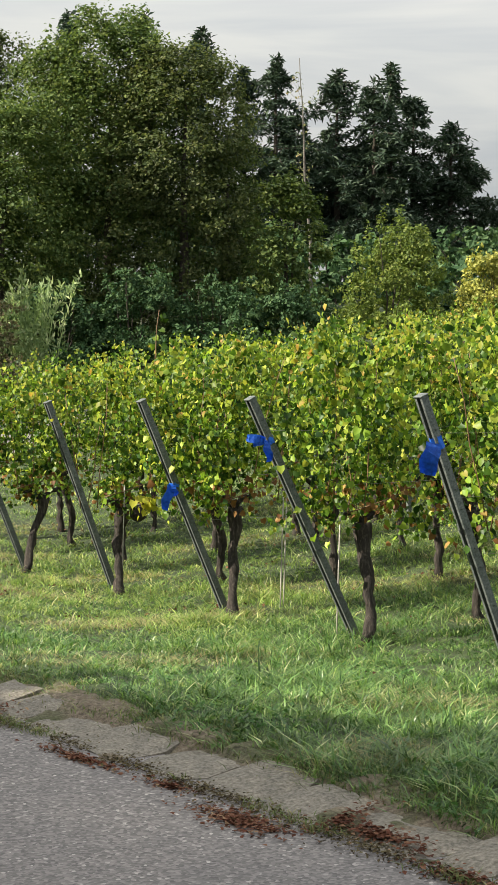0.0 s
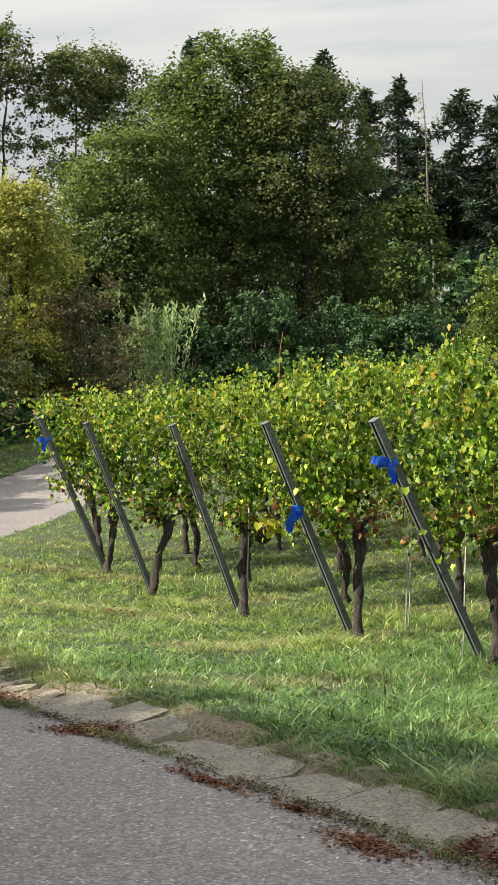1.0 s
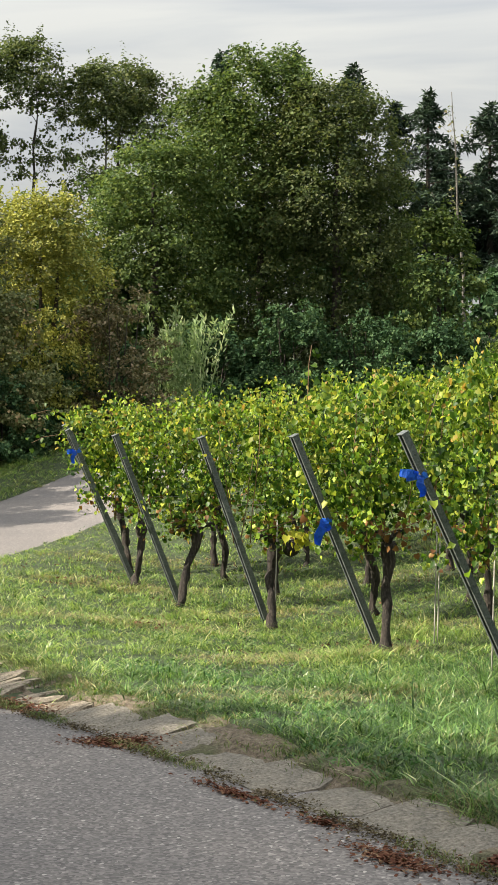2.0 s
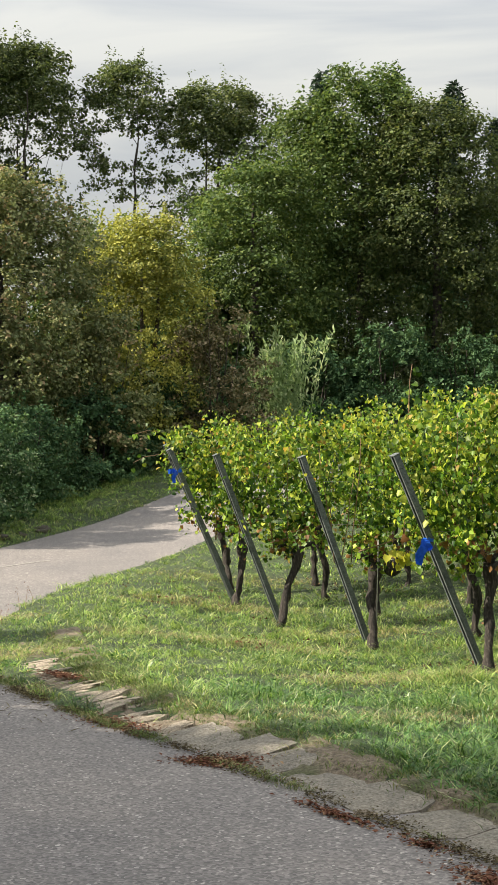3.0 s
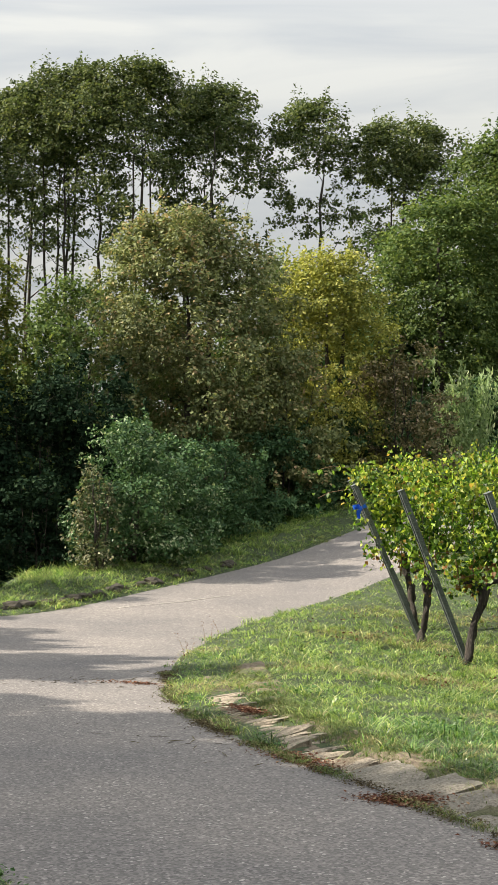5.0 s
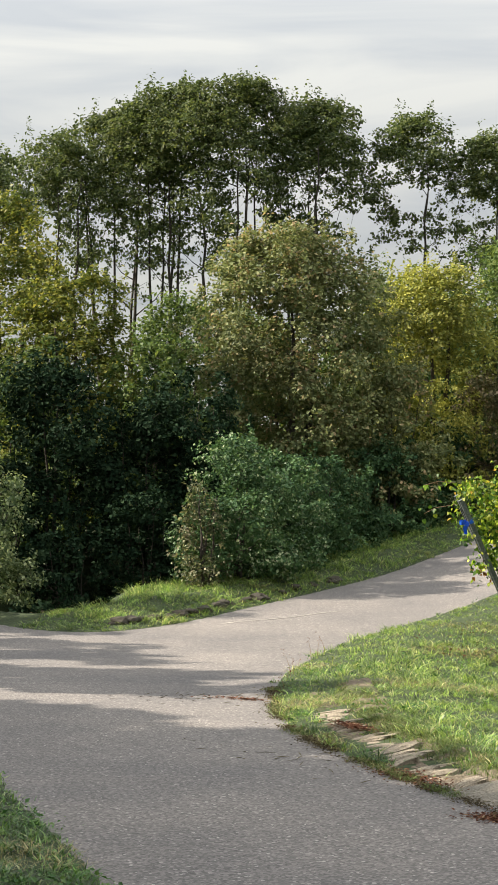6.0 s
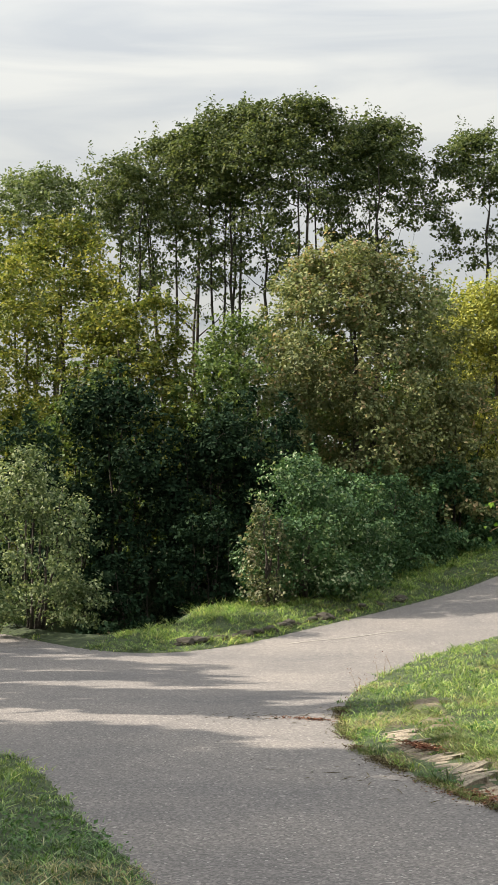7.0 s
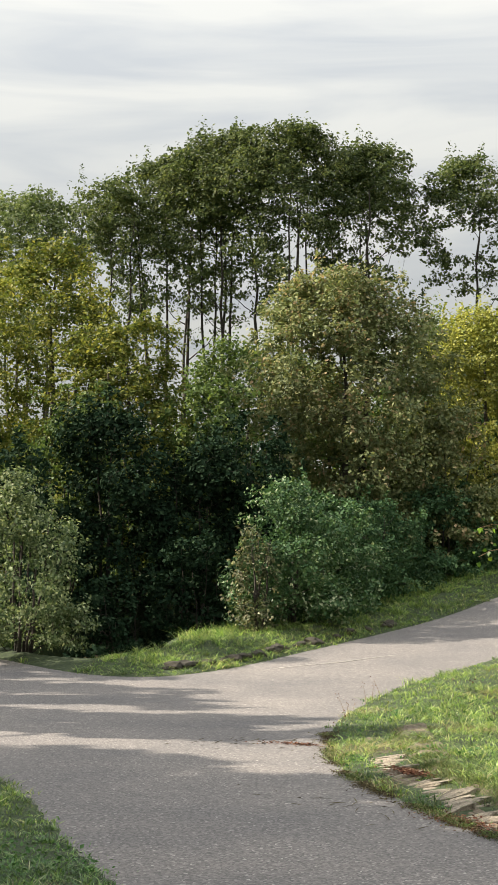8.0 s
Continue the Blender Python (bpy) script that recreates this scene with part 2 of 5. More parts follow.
def part(name, bm, mat, parent, label="", smooth=False):
    me = bpy.data.meshes.new(name)
    bm.to_mesh(me)
    bm.free()
    me.materials.append(mat)
    if smooth:
        me.polygons.foreach_set("use_smooth", np.ones(len(me.polygons), dtype=bool))
    return piece(name, me, parent, None, label)


def tubes(paths, sides=7):
    """Tapered tubes along paths [(points, radii)], as one set of verts and faces."""
    vs, fs, base = [], [], 0
    ang = np.arange(sides) * 2 * np.pi / sides
    for pts, rad in paths:
        pts, rad = np.asarray(pts, float), np.asarray(rad, float)
        tang = np.gradient(pts, axis=0)
        tang /= np.linalg.norm(tang, axis=1)[:, None] + 1e-9
        ref = np.where(np.abs(tang[:, 2:3]) > 0.9, np.array([[1.0, 0, 0]]), np.array([[0, 0, 1.0]]))
        a = np.cross(tang, ref)
        a /= np.linalg.norm(a, axis=1)[:, None]
        for i in range(1, len(a)):
            if (a[i] * a[i - 1]).sum() < 0:
                a[i] = -a[i]
        b = np.cross(tang, a)
        ring = pts[:, None] + rad[:, None, None] * (np.cos(ang)[None, :, None] * a[:, None] + np.sin(ang)[None, :, None] * b[:, None])
        n = len(pts)
        vs.append(ring.reshape(-1, 3))
        for i in range(n - 1):
            for j in range(sides):
                k = (j + 1) % sides
                fs.append((base + i * sides + j, base + i * sides + k, base + (i + 1) * sides + k, base + (i + 1) * sides + j))
        fs.append(tuple(base + (n - 1) * sides + j for j in range(sides)))
        fs.append(tuple(base + j for j in reversed(range(sides))))
        base += n * sides
    return np.concatenate(vs), fs


LEAF_SHAPE = (np.array([(0, 0, 0), (0.34, 0.45, 0.1), (0, 1, -0.05), (-0.34, 0.45, 0.1)]), [(0, 1, 2), (0, 2, 3)])
_rim = [(0, 0.04, 0.02), (0.44, 0.02, 0.2), (0.46, 0.56, 0.12), (0, 0.97, -0.26), (-0.45, 0.54, 0.06), (-0.43, 0.04, 0.16)]
VINE_SHAPE = (np.array(_rim + [(0, 0.4, -0.05)]), [(6, i, (i + 1) % 6) for i in range(6)])
TWIG_SHAPE = (np.array([(0, 0, 0), (0.035, 0.5, 0.03), (0, 1, 0), (-0.035, 0.5, 0.03)]), [(0, 1, 2), (0, 2, 3)])
NEEDLE_SHAPE = (np.array([(0, 0, 0), (0.16, 0.5, 0.03), (0, 1, -0.1), (-0.16, 0.5, 0.03)]), [(0, 1, 2), (0, 2, 3)])


def turns(normal, spin):
    """Turns whose z is normal, spun about it."""
    n = normal / (np.linalg.norm(normal, axis=1)[:, None] + 1e-9)
    ref = np.where(np.abs(n[:, 2:3]) > 0.95, np.array([[1.0, 0, 0]]), np.array([[0, 0, 1.0]]))
    a = np.cross(ref, n)
    a /= np.linalg.norm(a, axis=1)[:, None]
    b = np.cross(n, a)
    c, s = np.cos(spin)[:, None], np.sin(spin)[:, None]
    return np.stack([c * a + s * b, -s * a + c * b, n], axis=2)


def scatter(pts, normal, size, shape, gen, spin=None):
    """One leaf of that shape at every point."""
    tv, tf = shape
    n = len(pts)
    rot = turns(normal, gen.uniform(0, 2 * np.pi, n) if spin is None else spin)
    v = np.einsum("nij,kj->nki", rot, tv) * size[:, None, None] + pts[:, None]
    f = (np.asarray(tf)[None] + (np.arange(n) * len(tv))[:, None, None]).reshape(-1, 3)
    return v.reshape(-1, 3), f


def boughs(lobes, clumps, gen, shell=0.2, ragged=0.12):
    """Ends of boughs over and inside lobes (x, y, z, rx, ry, rz), and the way each one faces."""
    lobes = np.asarray(lobes, float)
    area = (lobes[:, 3] * lobes[:, 5]) ** 0.55
    k = gen.choice(len(lobes), clumps, p=area / area.sum())
    d = gen.normal(size=(clumps, 3))
    d /= np.linalg.norm(d, axis=1)[:, None]
    r = gen.uniform(shell, 1.0, clumps) ** 0.6 + gen.normal(0, ragged, clumps) * (gen.random(clumps) < 0.4)
    return lobes[k, :3] + d * lobes[k, 3:] * r[:, None], d


def dome(width, bottom, top, clumps, gen, depth=None, hollow=0.25, low=0.72, crest=0.0):
    """Bough ends of a rounded crown with an uneven outline. hollow: how open it is; low: how wide its foot is; crest: where its top leans to."""
    n = clumps * 3
    u = gen.beta(1.9, 1.0, n) if hollow > 0 else gen.beta(1.25, 1.0, n)
    a, rho = gen.uniform(0, 2 * np.pi, n), gen.random(n) ** (0.5 if hollow > 0 else 0.45)
    prof = np.where(u > 0.55, np.sqrt(np.maximum(0.0, 1 - ((u - 0.55) / 0.48) ** 2)), low + (1 - low) * np.sqrt(u / 0.55))
    w = gen.uniform(0, 6, 4)
    prof = prof * (0.94 + 0.12 * np.sin(3 * a + 5 * u + w[0]) + 0.09 * np.sin(5 * a - 9 * u + w[1]) + 0.07 * np.sin(9 * a + 13 * u + w[2]))
    u = u * (1 - 0.07 * (1 + np.sin(2 * a + w[3]) * np.sin(4 * rho * prof + w[1])) * np.clip(u - 0.4, 0, 1))
    p = np.stack([(np.cos(a) * rho * prof + crest * u * u) * width / 2, np.sin(a) * rho * prof * (depth or width) / 2, bottom + (top - bottom) * u], 1)
    k = gen.uniform(1.9, 2.6, 3)
    lump = np.sin(p[:, 0] * k[0] + gen.uniform(0, 6)) * np.sin(p[:, 1] * k[1] + gen.uniform(0, 6)) + np.sin(p[:, 2] * k[2] + p[:, 0] * 1.3 + gen.uniform(0, 6))
    p = p[lump > (-0.25 - 0.9 * np.clip((u - 0.45) / 0.3, 0, 1) if hollow > 0 else -0.95)][:clumps]
    d = p - np.array([0, 0, bottom + 0.4 * (top - bottom)])
    return p, d / (np.linalg.norm(d, axis=1)[:, None] + 1e-6)


def sprays(ends, facing, per, spread, size, gen, flat=0.6, droop=0.0, shape=LEAF_SHAPE, spikes=0.15):
    """Leaves round the ends of the boughs: flattened tufts, some of them drawn out into upright shoots."""
    k = len(ends)
    i = np.repeat(np.arange(k), per)
    n = len(i)
    o = gen.normal(size=(n, 3))
    o /= np.linalg.norm(o, axis=1)[:, None]
    o *= (gen.random(n) ** 0.5)[:, None]
    shoot = (gen.random(k) < spikes)
    stretch = np.where(shoot[:, None], np.array([[0.35, 0.35, 1.5]]), np.array([[1.15, 1.15, flat]]))
    big = spread * gen.uniform(0.55, 1.45, k)
    off = o * stretch[i] * big[i][:, None]
    off[:, 2] += np.where(shoot, 0.7 * big, 0.0)[i] - droop * (off[:, 0] ** 2 + off[:, 1] ** 2) ** 0.5
    off += facing[i] * (0.25 * big[i] * gen.random(n))[:, None]
    nrm = o * 0.5 + facing[i] * 0.45 + gen.normal(0, 0.55, (n, 3)) + np.array([0, 0, 0.45])
    return scatter(ends[i] + off, nrm, size * gen.uniform(0.55, 1.4, n), shape, gen)


def limb_paths(stems, ends, gen, thick=0.011):
    """Branches that carry every bough end, each leaving the nearest wood below it."""
    nodes = np.concatenate([p for p, _ in stems])
    rad = np.concatenate([r for _, r in stems])
    axis = nodes[:, :2].mean(axis=0)
    paths = []
    q = np.linspace(0, 1, 4)[:, None]
    for c in ends[np.argsort(np.hypot(*(ends[:, :2] - axis).T) + 0.2 * ends[:, 2])]:
        gap = c - nodes
        flatd = np.hypot(gap[:, 0], gap[:, 1])
        cost = np.linalg.norm(gap, axis=1) + 1.6 * np.maximum(0, 0.45 * flatd - gap[:, 2])
        j = int(cost.argmin())
        ln = float(np.linalg.norm(c - nodes[j]))
        pts = nodes[j] + (c - nodes[j]) * q + np.array([0, 0, 0.12 * ln]) * np.sin(q * np.pi) * gen.normal(0.2, 0.8) + gen.normal(0, 0.035 * ln, (4, 3)) * q * (1 - q) * 4
        r0 = min(rad[j] * 0.8, thick * (0.6 + 0.7 * ln))
        paths.append((pts, np.linspace(r0, 0.35 * r0 + 0.002, 4)))
        nodes = np.concatenate([nodes, pts[1:]])
        rad = np.concatenate([rad, np.linspace(r0, 0.4 * r0, 4)[1:] + 0.002])
    return paths


# ---------------------------------------------------------------- the lie of the land
ROW_U = np.array([0.936, 0.351])          # along a vine row, uphill
ROW_E = np.array([-0.351, 0.936])         # from row end to row end
ROW_A = np.array([3.11, 11.91])           # foot of one end post
MAIN_ROAD = np.array([(7.2, -8.0), (2.8, -0.2), (-0.56, 7.39), (-2.24, 10.58), (-3.3, 13.11), (-5.47, 17.6), (-8.53, 21.65), (-15, 26), (-30, 36)])
HOLLOW = np.array([(-7.3, 23.2), (-7.8, 24.4), (-7.0, 26.5), (-6.4, 31.0)])          # a shady dip beside the fork
LANE = np.array([(-4.53, 14.7), (-3.61, 18.62), (-3.22, 21.14), (-1.32, 25.54), (1.41, 31.87), (3.2, 35.0), (9.5, 33.4), (18, 32.6), (32, 33)])


def line_distance(x, y, line):
    best = np.full(np.shape(x), 1e9)
    for (ax, ay), (bx, by) in zip(line[:-1], line[1:]):
        dx, dy = bx - ax, by - ay
        s = np.clip(((x - ax) * dx + (y - ay) * dy) / (dx * dx + dy * dy), 0, 1)
        best = np.minimum(best, np.hypot(x - ax - s * dx, y - ay - s * dy))
    return best


def soft_plus(v, k):
    return k * np.logaddexp(0, v / k)


def rounded(line, times=3):
    for _ in range(times):
        q = line[:-1] * 0.75 + line[1:] * 0.25
        r = line[:-1] * 0.25 + line[1:] * 0.75
        line = np.concatenate([line[:1], np.stack([q, r], 1).reshape(-1, 2), line[-1:]])
    return line


MAIN_LINE, LANE_LINE = rounded(MAIN_ROAD), rounded(LANE)


def road_edge(x, y):
    """Distance from the roads' edge, negative on the asphalt."""
    a = line_distance(x, y, MAIN_LINE) - 1.21
    b = line_distance(x, y, LANE_LINE) - 1.42
    k = 3.0
    h = np.clip(0.5 + 0.5 * (b - a) / k, 0, 1)
    return b + (a - b) * h - k * h * (1 - h)


def slope(x, y):
    """The smooth lie of the land, with the road surface."""
    s = (x - ROW_A[0]) * ROW_U[0] + (y - ROW_A[1]) * ROW_U[1]
    z = 0.09 * soft_plus(y - 20.0, 1.5) - 0.05 * soft_plus(y - 75, 8)
    z = z + 0.11 * soft_plus(s - 0.9, 0.4) - 0.085 * soft_plus(s - 32, 5)
    return z


def ground_z(x, y):
    """The turf: a low bank beside the roads, a bed under them."""
    d = road_edge(x, y)
    bank = np.clip(d / 0.12, -1, 1)
    z = slope(x, y) + np.where(bank < 0, 0.05 * bank, 0.02 * bank)
    side = x - np.interp(y, MAIN_LINE[:, 1], MAIN_LINE[:, 0])
    bed = np.clip(side / 0.3, 0, 1) * np.clip((13.8 - y) / 0.6, 0, 1) * np.clip((y - 2.2) / 0.4, 0, 1)      # where the slabs lie
    t = np.clip((d - 0.1 - 0.26 * bed) / (0.9 - 0.6 * bed), 0, 1)
    left = np.clip((np.interp(y, LANE_LINE[:, 1], LANE_LINE[:, 0]) - x) / 0.5, 0, 1) * np.clip((y - 19.5) / 1.5, 0, 1)
    z = z + 0.12 * left * np.clip((d - 0.1) / 0.8, 0, 1)
    z = z - 0.06 * bed * np.clip((0.42 - d) / 0.08, 0, 1) * np.clip((10.4 - y) / 0.8, 0, 1)
    hollow = np.clip((1.8 - line_distance(x, y, HOLLOW)) / 1.2, 0, 1) * np.clip((d - 0.4) / 0.9, 0, 1)
    z = z - 1.5 * hollow * hollow * (3 - 2 * hollow)
    return z + (0.05 * t * t * (3 - 2 * t) - 0.19 * np.clip((d - 0.8) / 2.5, 0, 1)) * np.clip((60 - y) / 30, 0, 1)


def at_ground(x, y):
    return float(ground_z(np.array(x), np.array(y)))


def grid(xs, ys, height):
    X, Y = np.meshgrid(xs, ys)
    v = np.stack([X, Y, height(X, Y)], -1).reshape(-1, 3)
    nx, ny = len(xs), len(ys)
    i = (np.arange(ny - 1)[:, None] * nx + np.arange(nx - 1)[None]).ravel()
    return v, np.stack([i, i + 1, i + nx + 1, i + nx], 1)


def steps(near0, near1, fine, far):
    a = np.arange(near0, near1 + fine / 2, fine)
    out = [0.0]
    d = fine
    while out[-1] < far:
        d *= 1.35
        out.append(out[-1] + d)
    o = np.array(out[1:])
    return np.concatenate([near0 - o[::-1], a, near1 + o])


def turf(X, Y):
    z = ground_z(X, Y)
    n = np.sin(X * 1.7 + np.sin(Y * 1.1) * 2) * np.sin(Y * 1.9 + np.cos(X * 0.8) * 2)
    d = road_edge(X, Y)
    m = np.sin(X * 6.1 + 2.1 * np.sin(Y * 3.7)) * np.sin(Y * 7.3 + 1.9 * np.cos(X * 4.3)) + 0.6 * np.sin(X * 11.3 + Y * 3.1 + 2 * np.sin(Y * 5.9)) * np.sin(Y * 12.7 - X * 2.3)
    return z + (0.02 * n + 0.016 * m * np.clip((45 - Y) / 15, 0, 1)) * np.clip((d - 0.3) / 0.6, 0, 1)


v, f = grid(steps(-9, 11, 0.15, 1500), steps(-7, 30, 0.15, 1500), turf)
ground = tagged(piece("ground", mesh_of("ground", v, f, SOIL, True)), "uneven turf and soil on a gentle hillside", "ground", kind="structure")

v, f = grid(np.arange(-32, 33, 0.25), np.arange(-9, 41, 0.25), slope)
mid = v[f].mean(axis=1)
f = f[road_edge(mid[:, 0], mid[:, 1]) < 0.35]
used = np.unique(f)
back = np.zeros(len(v), int)
back[used] = np.arange(len(used))
road = tagged(piece("road", mesh_of("road", v[used], back[f], ASPHALT, True)), "worn grey asphalt road forking into a narrow lane", "road", kind="structure")


# ---------------------------------------------------------------- trees and shrubs
def stem_path(base, top, radius, gen, bend=0.25):
    """A tapered stem with a slight bend."""
    base, top = np.array(base, float), np.array(top, float)
    n = 12
    s = np.linspace(0, 1, n)[:, None]
    sway = np.cumsum(gen.normal(0, bend * (0.5 + 0.12 * np.linalg.norm(top - base)) / n, (n, 3)), axis=0) * np.array([1, 1, 0])
    rad = radius * (1 - 0.82 * s[:, 0])
    rad[0] *= 1.35
    return base + (top - base) * s + sway, rad


def tree(name, x, y, lobes, count, size, leaf, label, category="tree", bark=None, radius=0.12, trunks=1, seed=1, spread=0.35, per=40, shell=0.2,
         droop=0.0, group="", ragged=0.12, flat=0.6, spikes=0.15, fan=0.25, reach=0.9, branched=180, thick=0.011, bend=0.3):
    """lobes are given round the foot: (dx, dy, z over the ground, rx, ry, rz)."""
    gen = np.random.default_rng(seed)
    z = at_ground(x, y)
    thing = tagged(piece(name, None), label, category, group)
    thing.location = (x, y, z - 0.05)
    if isinstance(lobes, tuple):            # bough ends that are given
        ends, facing = lobes
    else:
        ends, facing = boughs(lobes, max(4, count // per), gen, shell, ragged)
    top, wide = ends[:, 2].max(), max(np.abs(ends[:, 0]).max(), 0.3)
    stems = []
    for k in range(trunks):
        a = gen.uniform(0, 2 * np.pi)
        off = np.array([np.cos(a), np.sin(a), 0]) * (wide * fan * gen.uniform(0.5, 1.1) if k else 0.0)
        end = np.array([0, 0, top * reach * gen.uniform(0.88, 1.0)]) + off * 1.9
        stems.append(stem_path(off * 0.6, end, radius * gen.uniform(0.75, 1.1), gen, bend))
    v, f = tubes(stems, 7)
    w, h = tubes(limb_paths(stems, ends[:branched], gen, thick), 4)
    piece("trunk", mesh_of("trunk", np.concatenate([v, w]), f + [tuple(i + len(v) for i in p) for p in h], bark or BARK, True), thing)
    v, f = sprays(ends, facing, per, spread, size, gen, flat, droop, LEAF_SHAPE, spikes)
    piece("crown", mesh_of("crown", v, f, leaf), thing)
    return thing


def lobed(width, bottom, top, seed, n=9, skirt=0):
    """An uneven dome of n lobes that fills width and height, with a skirt of low ones."""
    gen = np.random.default_rng(seed)
    h, d = top - bottom, width
    out = [(0, 0, bottom + h * 0.45, width * 0.34, d * 0.34, h * 0.4), (0, 0, bottom + h * 0.72, width * 0.24, d * 0.24, h * 0.27)]
    for i in range(n):
        a = 2 * np.pi * (i + gen.uniform(0, 0.6)) * 0.618
        u = (i + gen.uniform(0.2, 0.8)) / n
        w = (1 - np.clip((u - 0.35) / 0.75, 0, 1) ** 2.2) if u > 0.35 else 0.92 + 0.2 * u
        r = gen.uniform(0.15, 0.22)
        out.append((np.cos(a) * width * (0.52 - r) * w, np.sin(a) * d * (0.52 - r) * w, bottom + h * (0.1 + 0.76 * u), width * r, d * r, h * r * gen.uniform(0.55, 0.85)))
    for i in range(skirt):          # low boughs that reach the ground
        a = 2 * np.pi * (i + gen.uniform(0, 0.8)) / skirt
        out.append((np.cos(a) * width * 0.3, np.sin(a) * d * 0.3, bottom + h * 0.14, width * 0.2, d * 0.2, h * 0.16))
    return out


def conifer(x, y, height, width, seed, bare=0.2):
    gen = np.random.default_rng(seed)
    thing = tagged(piece("conifer", None), "tall dark conifer with ragged drooping boughs at the wood's edge", "tree", "conifers behind the vineyard")
    thing.location = (x, y, at_ground(x, y) - 0.05)
    paths = [(np.stack([np.zeros(8), np.zeros(8), np.linspace(0, height * 0.975, 8)], 1), np.linspace(0.22, 0.02, 8))]
    P, N = [], []
    z = height * bare
    while z < height:
        u = (z - height * bare) / (height * (1 - bare))
        ln = width * 0.62 * (1 - u) ** 0.7 * gen.uniform(0.3, 1.15) + 0.12
        for a in gen.uniform(0, 2 * np.pi, gen.integers(3, 6)):
            l = ln * gen.uniform(0.3, 1.5)
            q = np.linspace(0, 1, 4)
            bx, bz = l * q, z + 0.25 * l * q - 0.45 * l * q ** 2
            paths.append((np.stack([np.cos(a) * bx, np.sin(a) * bx, bz], 1), 0.03 * (1 - 0.8 * q)))
            m = max(12, int(78 * l))
            s = gen.uniform(0.1, 1.05, m)
            side = gen.normal(0, 0.16 * l + 0.06, m) * (1.1 - s)
            px = np.cos(a) * l * s - np.sin(a) * side
            py = np.sin(a) * l * s + np.cos(a) * side
            pz = z + 0.25 * l * s - 0.45 * l * s * s - np.abs(gen.normal(0, 0.14, m))
            P.append(np.stack([px, py, pz], 1))
            N.append(np.stack([gen.normal(0, 0.5, m), gen.normal(0, 0.5, m), np.ones(m) * 0.7], 1))
        z += (height * 0.026 + 0.22 * gen.uniform(0.6, 1.4)) * (1 if u < 0.85 else 0.5)
    P, N = np.concatenate(P), np.concatenate(N)
    v, f = tubes(paths, 5)
    piece("trunk", mesh_of("trunk", v, f, BARK, True), thing)
    v, f = scatter(P, N, gen.uniform(0.18, 0.4, len(P)), NEEDLE_SHAPE, gen)
    piece("crown", mesh_of("crown", v, f, NEEDLES), thing)
    return thing


def g(x, y):
    return at_ground(x, y)


# tall slender robinias behind the lane: bare stems, and crowns that thin out downwards
ROBINIAS = [
    # x, y, top z, underside z, width, leaves
    (-13.4, 46.4, 13.7, 8.6, 3.8, 10000), (-11.7, 48.0, 14.8, 8.6, 4.8, 20000), (-9.9, 47.2, 15.3, 9.0, 4.8, 20000), (-7.8, 46.6, 15.3, 9.2, 4.8, 20000),
    (-5.5, 47.6, 14.7, 9.4, 4.4, 19000), (-2.45, 48.0, 14.3, 9.6, 3.1, 8500), (0.3, 49.0, 13.9, 8.8, 4.2, 19000), (-15.0, 43.4, 12.8, 6.5, 4.4, 13000)]
for i, (x, y, top, under, width, n) in enumerate(ROBINIAS):
    z = g(x, y)
    ends = dome(width, under - z, top - z - 0.15, n // 32, np.random.default_rng(700 + i))
    tree("robinia", x, y, ends, n, 0.108, LEAF_PALE if i == 7 else LEAF_ROBINIA, "tall slender robinia with bare stems and a feathery dark green crown", radius=0.085,
         trunks=2 if i == 5 else 5, seed=60 + i, spread=0.3, per=32, group="robinias behind the lane", flat=0.5, spikes=0.12, fan=0.14 if i == 5 else 0.38, branched=420, thick=0.017, bend=0.35)

# the large broadleaved trees beyond the vines
for i, (x, y, top, under, width, n, crest) in enumerate([(1.2, 41.4, 10.0, 1.8, 4.2, 30000, 0.1), (2.7, 43.8, 12.2, 2.6, 4.6, 28000, 0.1), (4.3, 43.0, 12.9, 2.0, 5.0, 38000, 0.0), (6.2, 42.2, 12.0, 1.8, 4.8, 38000, -0.1),
                                                         (7.6, 43.4, 9.4, 2.0, 3.0, 11000, 0.0), (0.2, 45.0, 9.8, 2.2, 4.2, 12000, 0.0), (-2.6, 43.0, 8.8, 2.2, 4.4, 12000, 0.0)]):
    z = g(x, y)
    ends = dome(width, max(0.1, under - z), top - z - 0.15, n // 40, np.random.default_rng(80 + i), width * 0.7, 0.0, 0.85, crest)
    tree("broadleaf_tree", x, y, ends, n, 0.105, LEAF_ROBINIA if i == 3 else LEAF_GREEN, "large broadleaved tree with a dense lobed green crown",
         radius=0.2, seed=90 + i, spread=0.36, per=40, group="broadleaved trees behind the vineyard", spikes=0.05)
for i, (x, y, top, width) in enumerate([(4.7, 64, 18.0, 5.0), (7.8, 64, 18.1, 5.0), (10.1, 64, 17.7, 5.0), (12.0, 64.7, 16.4, 4.6), (13.0, 63, 16.3, 5.0), (14.4, 66, 14.6, 6.0), (15.8, 64.0, 16.1, 5.0), (17.0, 62.5, 15.3, 5.0), (18.1, 64, 16.5, 5.6), (19.4, 65, 15.4, 5.2),
                                        (20.9, 64.5, 14.2, 5.0), (22.3, 66, 12.8, 5.0), (24.2, 66, 11.4, 5.5), (27, 68, 10.8, 6.0), (16.5, 68, 14.6, 7.0), (19.0, 69, 13.6, 8.0)]):
    conifer(x, y, top - g(x, y), width, 110 + i)


